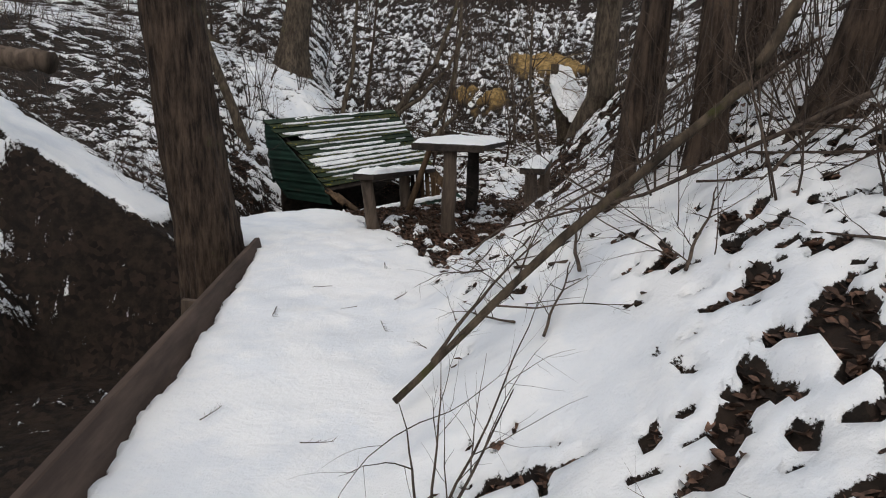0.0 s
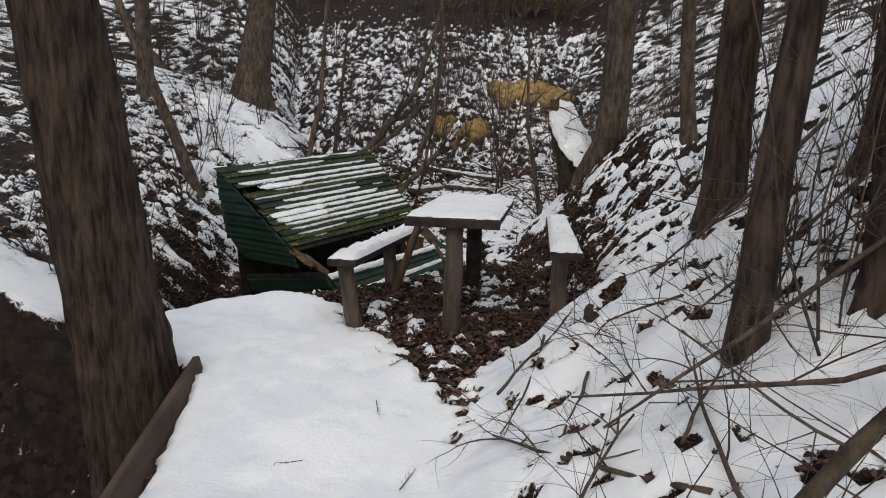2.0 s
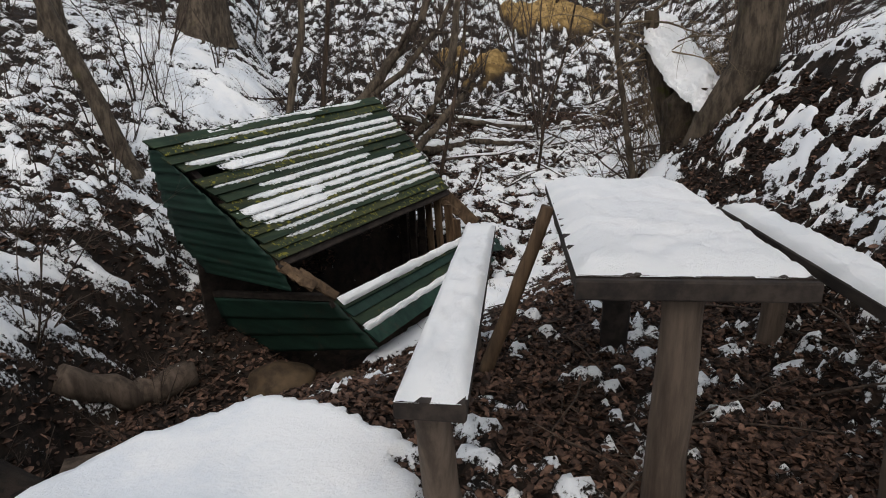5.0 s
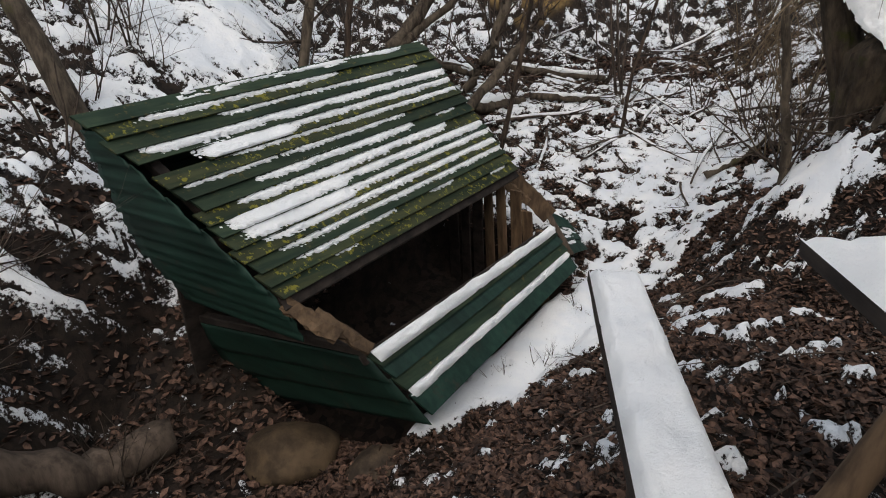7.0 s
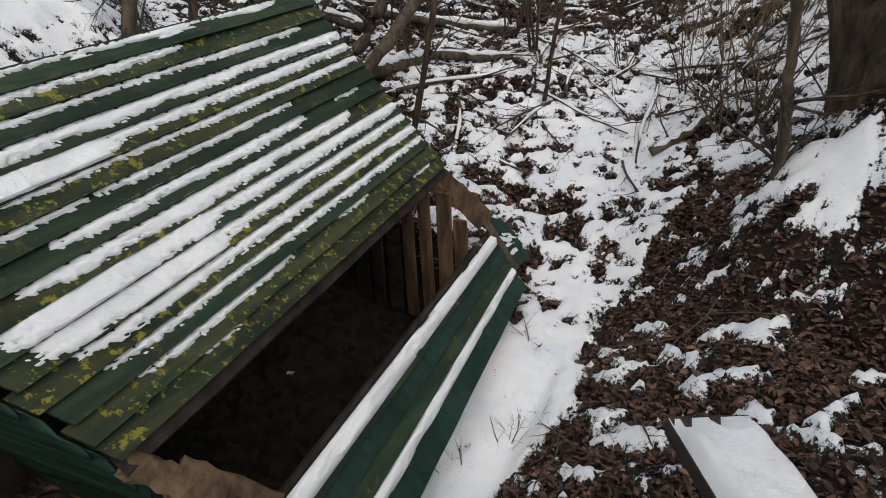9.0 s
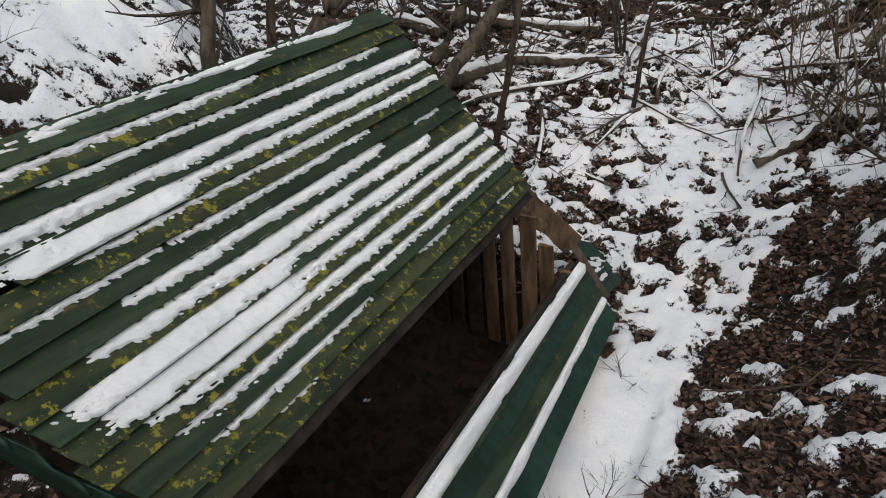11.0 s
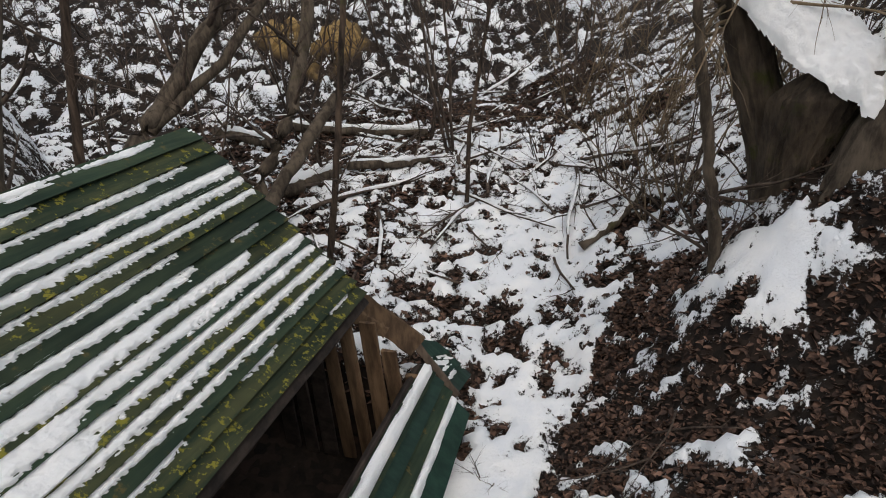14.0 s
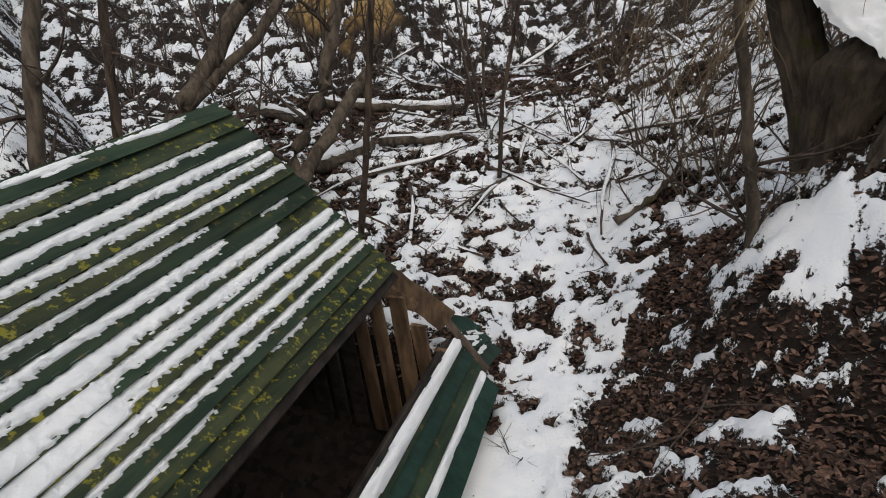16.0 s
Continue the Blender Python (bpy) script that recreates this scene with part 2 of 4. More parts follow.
def right_toe(y):
    return np.interp(y, (-6, 3, 5, 5.5, 5.9, 6.3, 8.2, 9, 10.2, 11.2, 13, 16, 30), (-0.2, -0.15, 0.05, 0.2, 0.6, 0.95, 1.1, 0.85, 0.8, 1.0, 2.0, 3.0, 6.0))


def left_toe(y):
    return np.interp(y, (-6, 5, 8, 10, 11.3, 12.4, 14, 16, 30), (-3.6, -3.4, -3.0, -2.85, -2.5, -1.9, -2.2, -3.0, -6.0))


def beside_shed(x, y):
    """Metres out from the shed's front, and along it."""
    return (x + 0.95) * 0.78 - (y - 8.93) * 0.63, (x + 0.95) * 0.63 + (y - 8.93) * 0.78


def in_shed_floor(x, y):
    out, along = beside_shed(x, y)
    return (1 - smooth_step(-0.32, -0.18, out)) * smooth_step(-1.75, -1.55, out) * smooth_step(-0.05, 0.15, along) * (1 - smooth_step(1.95, 2.15, along))


def land(x, y):
    """Height of the bare ground."""
    shelf = np.interp(y, (-6, 0, 3, 5, 7, 8, 9, 10, 11, 12, 13), (-0.3, -0.12, 0.06, 0.19, 0.31, 0.32, 0.2, 0.1, -0.1, 0.3, 0.65))
    floor = np.interp(y, (-6, 5, 7.5, 8.9, 10.2, 10.9, 13, 15.4, 16.4, 22, 40, 70), (-1.2, -1.1, -1.0, -0.55, -0.38, -0.15, 0.65, 1.15, 1.9, 5.3, 15, 20))
    width = np.interp(y, (5, 7, 8, 10, 11), (0.35, 0.5, 1.0, 0.45, 0.4))
    wob = 0.16 * (fbm(x * 1.7 + 9, y * 1.7, 5) - 0.5)
    deep = (1 - smooth_step(-1.7, -0.9, x)) * (1 - smooth_step(9.2, 10.4, y)) * smooth_step(7.0, 8.0, y)
    floor = floor * (1 - deep) - 0.82 * deep
    low = np.maximum(smooth_step(0, 1, (shelf_edge(y) - x + wob) / width), smooth_step(10.6, 11.6, y))
    h = shelf * (1 - low) + floor * low
    out, along = beside_shed(x, y)
    cap = -0.36 + 0.62 * np.maximum(0, out - 0.3)
    near = smooth_step(-1.9, -0.9, along) * (1 - smooth_step(2.2, 3.0, along)) * smooth_step(-0.4, -0.2, out)
    h = h - near * np.maximum(0, h - cap)
    # pit added under the shed, sunk so that the interior turns dark
    h = h - 0.55 * in_shed_floor(x, y)
    d = np.maximum(0, x - right_toe(y) + 2 * wob)
    slope = np.interp(y, (-6, 3, 5, 7.5, 9.5, 10.6, 14, 30), (0.6, 0.68, 0.84, 1.08, 1.05, 0.72, 0.5, 0.4))
    r = slope * (np.sqrt(d * d + 0.03) - 0.17)
    h = h + 6 * (1 - np.exp(-r / 6))
    d = np.maximum(0, left_toe(y) - x + 2 * wob)
    h = h + 1.25 * (1 - np.exp(-d / 0.6)) + 0.16 * d
    spur = np.clip(1.25 + 0.6 * (-2.55 - x), 0, 2.6) * smooth_step(5.55, 6.0, y + wob) * (1 - smooth_step(6.8, 7.8, y))
    h = np.maximum(h, np.where(x < -2.0, -1.05 + spur, -9))
    h = h + 0.30 * np.exp(-(((x - 1.62) / 0.5) ** 2 + ((y - 9.98) / 0.45) ** 2))
    h = h + 0.40 * np.exp(-(((x - 2.35) / 0.5) ** 2 + ((y - 9.1) / 0.9) ** 2))
    clay = clay_at(x, y)
    h = h + 0.22 * smooth_step(0.3, 0.7, clay)
    h = h + 0.10 * (fbm(x * 1.1, y * 1.1, 3) - 0.5) + 0.04 * (fbm(x * 4, y * 4, 7, 3) - 0.5)
    return h


def clay_at(x, y):
    e = np.exp(-(((x - 0.55) / 0.75) ** 2 + ((y - 16.2) / 0.6) ** 2)) + np.exp(-(((x - 2.2) / 1.25) ** 2 + ((y - 17.7) / 0.75) ** 2))
    return e * (1.9 * fbm(x * 2.6, y * 2.2, 31) - 0.15)


def snow_at(x, y):
    """How much snow lies, 0 to 1 and over."""
    edge, toe = shelf_edge(y), right_toe(y)
    on_shelf = smooth_step(-0.02, 0.06, x - edge)
    s = 0.495 - 0.05 * smooth_step(13.0, 14.5, y)
    # ditch and steep bank under the shelf
    ditch = (1 - smooth_step(-0.05, 0.06, x - edge)) * (1 - smooth_step(9.8, 10.8, y)) * smooth_step(-4.4, -3.2, x)
    ditch = ditch * (1 - smooth_step(0.1, 0.7, left_toe(y) - x) * smooth_step(8.5, 9.5, y))
    s = s * (1 - ditch) + 0.14 * ditch
    # left bank
    left = smooth_step(0.1, 0.6, left_toe(y) - x) * (1 - smooth_step(13.0, 13.8, y)) * smooth_step(7.2, 8.2, y)
    s = s * (1 - left) + (0.495 + 0.185 * smooth_step(11.2, 12.2, y) * smooth_step(-4.2, -3.6, x) - 0.16 * smooth_step(4.2, 5.5, -x)) * left
    spur = smooth_step(0.0, 0.3, -2.5 - x) * smooth_step(5.95, 6.1, y) * (1 - smooth_step(6.5, 6.9, y))
    s = np.maximum(s, spur)
    # right slope
    right = smooth_step(-0.05, 0.15, x - toe) * (1 - smooth_step(9.6, 10.8, y))
    out_there = x - toe + 0.7 * (fbm(x * 1.4, y * 1.4, 63, 3) - 0.5)
    amount = 0.93 - 0.2 * smooth_step(1.25, 1.9, out_there) * (1 - smooth_step(5.5, 7.0, y)) - 0.28 * smooth_step(6.2, 7.4, y) - 0.06 * smooth_step(8.5, 9.5, y)
    s = s * (1 - right) + amount * right
    # trodden shelf
    near = on_shelf * (1 - smooth_step(6.75, 7.1, y)) * (1 - smooth_step(-0.05, 0.2, x - toe))
    s = s * (1 - near) + 1.15 * near
    # leaf litter round the table
    wob = 0.5 * (fbm(x * 2.3, y * 2.3, 41) - 0.5)
    bare = smooth_step(-0.12, 0.12, x - np.interp(y, (4.0, 5.0, 5.8, 6.4, 6.8, 7.2), (0.12, -0.10, -0.42, -0.75, -0.98, -2.0)) + wob) * smooth_step(4.2, 4.7, y) * (1 - smooth_step(-0.15, 0.12, x - np.interp(y, (4.2, 5.0, 5.4, 6.1, 8, 9.4, 11), (0.05, 0.12, 0.27, 0.95, 1.7, 1.9, 1.75)) + wob)) * (1 - smooth_step(10.9, 12.0, y))
    out, along = beside_shed(x, y)
    reach = np.interp(along, (0, 0.25, 0.9, 1.8, 2.3, 2.9), (-0.1, 0.0, 0.3, 0.31, 0.36, 0.55)) + 0.45 * wob
    bare = bare * np.where(y > 8.3, smooth_step(-0.04, 0.04, out - reach), 1.0)
    s = s * (1 - bare) + (0.30 + 0.12 * (1 - smooth_step(5.2, 6.0, y)) + 0.07 * smooth_step(1.2, 1.6, x)) * bare
    drift = smooth_step(-0.3, -0.2, out) * (1 - smooth_step(-0.04, 0.06, out - reach)) * smooth_step(-0.02, 0.1, along + 0.3 * wob) * (1 - smooth_step(2.3, 3.4, along + wob))
    s = np.maximum(s, (0.86 - 0.24 * smooth_step(1.1, 2.2, along)) * drift)
    s = s - 0.7 * in_shed_floor(x, y)
    roofed = (1 - smooth_step(-0.34, -0.24, out)) * smooth_step(-2.0, -1.85, out) * smooth_step(-0.1, 0.05, along) * (1 - smooth_step(2.05, 2.2, along))
    s = s - 0.8 * roofed
    ledge = np.exp(-(((x - 1.48) / 0.42) ** 2 + ((y - 9.95) / 0.55) ** 2))
    s = np.maximum(s, 0.70 * ledge)
    s = s + 0.13 * np.exp(-(((x - 1.5 - 0.35 * (y - 12.2)) / 0.6) ** 2 + ((y - 12.2) / 1.3) ** 2)) - 0.10 * np.exp(-((y - 14.4) / 0.7) ** 2) * smooth_step(-2.0, -1.0, x)
    s = s * (1 - 0.6 * smooth_step(20.5, 22, y + 2 * wob))
    s = s - 0.5 * smooth_step(0.35, 0.6, clay_at(x, y))
    h = land(x, y)
    u, v = x + 0.45 * h, y + 0.9 * h
    n = 0.50 * (fbm(u * 4.6, v * 6.2, 11, 4) - 0.5) + 0.80 * (fbm(u * 13.0, v * 17.0, 19, 3) - 0.5) + 0.16 * (fbm(x * 1.3, y * 1.3, 13, 3) - 0.5)
    s = s + n * np.where(s > 0.9, 0.35, 1.25)
    cluster = smooth_step(0.40, 0.54, fbm(x * 1.9, y * 1.9, 71, 3) + 0.06 * smooth_step(0.8, 1.6, x - toe))
    holes = np.maximum(smooth_step(0.70, 0.78, value_noise(x * 11.5, y * 11.5, 77)) * cluster, smooth_step(0.70, 0.78, value_noise(x * 18.5 + 3, y * 18.5, 78)) * (0.2 + 0.8 * cluster)) * right * smooth_step(0.1, 0.5, x - toe + wob)
    tracks = smooth_step(0.55, 0.68, fbm(x * 2.2, y * 2.2, 91, 2)) * right
    return s - 0.85 * holes * (1 - smooth_step(0.3, 0.6, ledge)) - 0.06 * tracks * smooth_step(0.3, 1.0, x - toe)


def steps(lo, hi, fine_lo, fine_hi, fine, grow_down, grow_up):
    out = list(np.arange(fine_lo, fine_hi, fine))
    d, p = fine, out[-1]
    while p < hi:
        d *= grow_up
        p += d
        out.append(p)
    d, p = fine, fine_lo
    while p > lo:
        d *= grow_down
        p -= d
        out.insert(0, p)
    return np.array(out)


def build_ground():
    xs = steps(-90, 90, -4.4, 2.8, 0.03, 1.045, 1.04)
    ys = steps(-60, 110, 1.6, 13.5, 0.03, 1.08, 1.013)
    gx, gy = np.meshgrid(xs, ys)
    s = snow_at(gx, gy)
    z = land(gx, gy) + 0.055 * smooth_step(0.42, 0.62, s)
    nx, ny = len(xs), len(ys)
    co = np.stack([gx.ravel(), gy.ravel(), z.ravel()], 1)
    i = np.arange(nx * ny).reshape(ny, nx)
    quads = np.stack([i[:-1, :-1].ravel(), i[:-1, 1:].ravel(), i[1:, 1:].ravel(), i[1:, :-1].ravel()], 1)
    me = bpy.data.meshes.new("ground")
    me.vertices.add(len(co))
    me.vertices.foreach_set("co", co.ravel())
    me.loops.add(quads.size)
    me.loops.foreach_set("vertex_index", quads.ravel())
    me.polygons.add(len(quads))
    me.polygons.foreach_set("loop_start", np.arange(0, quads.size, 4))
    me.update(calc_edges=True)
    me.polygons.foreach_set("use_smooth", [True] * len(quads))
    for name, values in (("snow", s), ("clay", clay_at(gx, gy))):
        me.attributes.new(name, "FLOAT", "POINT").data.foreach_set("value", values.ravel())
    me.materials.append(GROUND)
    return tagged(new("ground", me), "steep snowy ravine ground with dark leaf litter showing through", "ground", kind="structure")


build_ground()


def ground_z(x, y):
    a, b = np.array([float(x)]), np.array([float(y)])
    return float(land(a, b)[0] + 0.055 * smooth_step(0.42, 0.62, snow_at(a, b))[0])


# ---------------------------------------------------------------- boards and posts
def V(*a):
    return Vector(a)


def lerp4(q, s, r):
    a, b, c, d = q
    return a.lerp(b, s).lerp(c.lerp(d, s), r)


def face_normal(q):
    a, b, c, d = q
    return (b - a).cross(c - a).normalized() * -1


def shell(name, fn, ns, nr, mat, parent=None, label="", thick=0.008):
    """A thin closed sheet over fn(s, r) -> (point, normal)."""
    verts, faces = [], []
    for side in (0, -thick):
        for j in range(nr + 1):
            for i in range(ns + 1):
                p, n = fn(i / ns, j / nr)
                verts.append(p + n * side)
    w, off = ns + 1, (ns + 1) * (nr + 1)
    for j in range(nr):
        for i in range(ns):
            a = j * w + i
            faces.append((a, a + w, a + w + 1, a + 1))
            faces.append((off + a, off + a + 1, off + a + w + 1, off + a + w))
    rim = [i for i in range(w)] + [j * w + ns for j in range(1, nr + 1)] + [nr * w + i for i in range(ns - 1, -1, -1)] + [j * w for j in range(nr - 1, 0, -1)]
    for k, a in enumerate(rim):
        b = rim[(k + 1) % len(rim)]
        faces.append((a, b, off + b, off + a))
    return from_arrays(name, verts, faces, mat, parent, label)


def lapped(name, q, count, r0, r1, mats, parent, label="", seed=0, ragged=0.012, proud=0.026, thick=0.014, start=()):
    """Boards running from q's first side to its second, each lapped over the next one down."""
    n = face_normal(q)
    e = (r1 - r0) / count
    for k in range(count):
        off = 0.016 * noise.noise(V(k * 3.3, seed, 1)) + (start[k] if k < len(start) else 0)
        end = 0.010 * noise.noise(V(k * 2.1, seed, 9))

        def fn(s, r, k=k, off=off, end=end):
            jag = ragged * (noise.noise(V(r * 3, k * 7, seed)) + 0.6 * noise.noise(V(r * 9, k * 7, seed + 2)))
            ss = off + (1 - off + end) * s + jag * max(0, 1 - 8 * s) + 0.5 * jag * max(0, 8 * s - 7)
            rr = r0 + e * (k - 0.16 + 1.16 * r) + 0.0022 * noise.noise(V(ss * 7, k, seed + 4)) * r
            warp = 0.006 * noise.noise(V(ss * 3, k * 0.4, seed + 5)) + 0.003 * noise.noise(V(ss * 9, k * 3, seed)) * r
            return lerp4(q, ss, rr) + n * (proud * r + warp), n

        ob = shell(name, fn, 34, 3, mats[k % len(mats)], parent, label if k == 0 else "", thick)
        ob.data.polygons.foreach_set("use_smooth", [False] * len(ob.data.polygons))


def board(name, a, b, width, thick, mat, parent=None, label="", up=(0, 0, 1), rough=0.004, seed=0, segs=10):
    """A sawn or worn board from a to b."""
    a, b = Vector(a), Vector(b)
    d = (b - a).normalized()
    side = d.cross(Vector(up)).normalized()
    nrm = side.cross(d).normalized()
    verts, faces = [], []
    bu, bv = 1 - min(0.35, 0.012 / width), 1 - min(0.35, 0.012 / thick)
    ring = [(-1, -bv), (-bu, -1), (bu, -1), (1, -bv), (1, bv), (bu, 1), (-bu, 1), (-1, bv)]
    for i in range(segs + 1):
        p = a.lerp(b, i / segs)
        for k, (u, v) in enumerate(ring):
            w = noise.noise(V(i * 0.9, k * 1.7, seed * 3.1)) * rough
            end = d * (noise.noise(V(k * 2.3, i, seed + 9)) * 0.012 if i in (0, segs) else 0)
            verts.append(p + side * (u * width / 2 + w) + nrm * (v * thick / 2 + w * 0.5) + end)
    n = len(ring)
    for i in range(segs):
        for k in range(n):
            faces.append((i * n + k, i * n + (k + 1) % n, (i + 1) * n + (k + 1) % n, (i + 1) * n + k))
    faces.append(tuple(reversed(range(n))))
    faces.append(tuple(segs * n + k for k in range(n)))
    return from_arrays(name, verts, faces, mat, parent, label, smooth=False)


def post(name, a, b, r0, r1, mat, parent=None, label="", seed=0, sides=14):
    rng = random.Random(seed)
    t = Tubes()
    a, b = Vector(a), Vector(b)
    pts = [a.lerp(b, k / 8) + V(rng.uniform(-1, 1), rng.uniform(-1, 1), 0) * r0 * 0.06 for k in range(9)]
    t.add(pts, [(r0 + (r1 - r0) * k / 8) * rng.uniform(0.95, 1.05) for k in range(9)], sides, 0.05, rng)
    return t.make(name, mat, parent, label)


def snow_cover(name, fn, mask, ns, nr, thick, parent, label):
    """Snow lying on fn(s, r) -> (point, normal) wherever mask(s, r) is over 0."""
    pts, ids, verts, faces = {}, {}, [], []
    m = [[mask(i / ns, j / nr) for i in range(ns + 1)] for j in range(nr + 1)]

    def vid(i, j):
        if (i, j) not in ids:
            p, n = fn(i / ns, j / nr)
            inner = min(1, max(0, m[j][i]) / 0.30)
            t = thick * math.sqrt(inner) * (0.8 + 0.4 * noise.noise(p * 9) + 0.3 * noise.noise(p * 38)) if m[j][i] > 0 else -0.004
            ids[(i, j)] = len(verts)
            verts.append(p + n * t)
        return ids[(i, j)]

    for j in range(nr):
        for i in range(ns):
            if max(m[j][i], m[j][i + 1], m[j + 1][i], m[j + 1][i + 1]) > 0:
                faces.append((vid(i, j), vid(i, j + 1), vid(i + 1, j + 1), vid(i + 1, j)))
    return from_arrays(name, verts, faces, SNOW, parent, label)


# ---------------------------------------------------------------- collapsed shed
ROOF = (V(-2.524, 9.093, 1.215), V(-0.983, 10.998, 1.446), V(-1.657, 8.968, 0.345), V(-0.275, 10.80, 0.545))
FRONT = (V(-1.255, 8.989, 0.017), V(-0.007, 10.71, 0.115), V(-0.95, 8.955, -0.30), V(0.16, 10.56, -0.14))
BACK = (V(-0.983, 10.998, 1.43), V(-2.524, 9.093, 1.20), V(-1.25, 11.55, 0.3), V(-2.57, 9.60, 0.32))
BOARDS = 15
# snow on each roof board: from, to along the board, share of its width covered
ROOF_SNOW = (
    ((0.3, 0.9, 0.16),), ((0.10, 0.62, 0.42),), ((0.26, 0.9, 0.34),), ((0.05, 1.0, 0.7),), ((0.14, 0.38, 1.05), (0.36, 1.0, 0.6)),
    ((0.2, 0.5, 0.3), (0.48, 1.0, 0.5)), ((0.05, 0.28, 0.3), (0.3, 0.72, 0.34)), ((0.2, 0.72, 0.62), (0.85, 0.92, 0.3)), ((0.12, 0.84, 0.82),),
    ((0.06, 0.4, 1.06), (0.38, 1.0, 0.72)), ((0.07, 0.38, 1.02), (0.36, 1.0, 0.66)), ((0.09, 1.0, 0.6),), ((0.11, 1.0, 0.5),),
    ((0.13, 0.44, 0.4), (0.62, 0.7, 0.25)), ((0.2, 0.26, 0.22), (0.88, 0.94, 0.3)),
)


def build_shed():
    shed = thing("collapsed_shed", "collapsed shed of lapped dark green boards tilted over in the ravine", "shed")
    bare, spotted = MOSSY_GREEN, LICHEN_GREEN
    lapped("roof_board", ROOF, BOARDS, 0.0, 1.0, (bare, spotted, bare, bare, spotted, spotted, bare, bare, spotted, bare, spotted, spotted, bare, spotted, spotted), shed, "lapped green roof board with yellow lichen", seed=7, start=(-0.01, -0.005, 0, 0.005, 0.13, 0.01, 0.02, 0.03, 0.02, 0.01, 0.01))
    n = face_normal(ROOF)
    lapped("back_roof_board", BACK, 11, 0.02, 1.0, (GREEN,), shed, seed=40)
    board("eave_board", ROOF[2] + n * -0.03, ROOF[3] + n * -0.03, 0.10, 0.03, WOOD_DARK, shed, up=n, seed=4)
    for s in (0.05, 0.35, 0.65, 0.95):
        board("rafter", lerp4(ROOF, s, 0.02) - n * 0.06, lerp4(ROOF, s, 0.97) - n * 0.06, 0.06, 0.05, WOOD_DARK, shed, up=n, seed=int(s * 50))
    # gable cladding facing the ditch
    right = ((1.17, -2.47, 9.085), (0.345, -1.66, 8.968), (0.115, -1.56, 9.02))
    left = ((1.17, -2.53, 9.11), (1.05, -2.55, 9.20), (0.41, -2.56, 9.55), (0.10, -2.34, 9.563))

    def edge(line, z):
        zs = [p[0] for p in reversed(line)]
        return V(float(np.interp(z, zs, [p[1] for p in reversed(line)])), float(np.interp(z, zs, [p[2] for p in reversed(line)])), z)

    out = V(-0.55, -0.80, 0.12).normalized()
    levels = [1.15 - 0.15 * k for k in range(7)] + [0.10]
    for k in range(len(levels) - 1):
        za, zb = levels[k], levels[k + 1] - (0.02 if k < 6 else 0)
        q = (edge(left, za), edge(right, za), edge(left, zb), edge(right, zb))
        shell("wall_board", lambda s, r, q=q, k=k: (lerp4(q, s, r) + out * (0.006 + 0.022 * r + 0.006 * math.cos(r * 12)), out), 10, 8, GREEN, shed, "" if k else "dark green painted wall board")
    low = (V(-2.485, 9.945, -0.25), V(-1.25, 8.988, 0.01), V(-2.20, 9.97, -0.78), V(-0.94, 8.935, -0.335))
    for k in range(3):
        q = tuple(lerp4(low, s, r) for s, r in ((0, k / 3), (1, k / 3), (0, (k + 1.12) / 3), (1, (k + 1.12) / 3)))
        shell("wall_board", lambda s, r, q=q: (lerp4(q, s, r) + out * (0.004 + 0.02 * r), out), 14, 6, GREEN, shed)
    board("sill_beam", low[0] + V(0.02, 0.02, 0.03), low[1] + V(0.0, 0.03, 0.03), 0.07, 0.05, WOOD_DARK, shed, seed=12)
    # front parapet boards
    lapped("front_board", FRONT, 3, 0.0, 0.60, (MOSSY_GREEN, GREEN), shed, seed=21, proud=0.022)
    lapped("front_board", FRONT, 1, 0.72, 1.04, (GREEN,), shed, seed=22, proud=0.012)
    board("backing_board", lerp4(FRONT, 0.01, 0.68) - face_normal(FRONT) * 0.03, lerp4(FRONT, 0.99, 0.68) - face_normal(FRONT) * 0.03, 0.10, 0.02, WOOD_DARK, shed, up=face_normal(FRONT), seed=23)
    fn = face_normal(FRONT)
    board("front_rail", FRONT[0] - fn * 0.04, FRONT[1] - fn * 0.04, 0.06, 0.05, WOOD_DARK, shed, up=fn, seed=13)
    # far gable of upright boards
    rng = random.Random(4)
    v = V(-0.78, 0.63, 0)
    for k in range(8):
        foot = V(-0.02, 10.72, -0.55) + v * (0.125 * k)
        top_z = min(0.12 + 0.115 * k * 1.15, 1.15)
        head = V(foot.x, foot.y, top_z) + V(rng.uniform(-0.03, 0.0), rng.uniform(-0.03, 0.01), 0) + V(-0.06, -0.07, 0)
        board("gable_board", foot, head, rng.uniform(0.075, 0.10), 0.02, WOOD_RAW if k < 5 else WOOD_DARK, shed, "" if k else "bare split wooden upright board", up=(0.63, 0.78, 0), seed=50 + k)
    # unseen back wall in dark wood, added to keep light out of the shed
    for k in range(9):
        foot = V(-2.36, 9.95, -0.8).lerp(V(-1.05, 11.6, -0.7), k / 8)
        board("light_block_board", foot, foot + V(-0.10, 0.02, 1.6), 0.33, 0.02, WOOD_DARK, shed, up=(-0.78, 0.63, 0), seed=70 + k)
    # broken timber at both ends of the gap
    board("broken_brace", (-0.31, 11.0, 0.46), (0.0, 10.83, 0.17), 0.13, 0.035, WOOD_RAW, shed, "snapped raw timber brace", up=(-0.5, -0.6, 0.6), rough=0.016, seed=81)
    board("broken_brace", (-0.33, 10.95, 0.40), (-0.16, 10.88, 0.27), 0.06, 0.03, WOOD_RAW, shed, up=(-0.5, -0.6, 0.6), rough=0.03, seed=82)
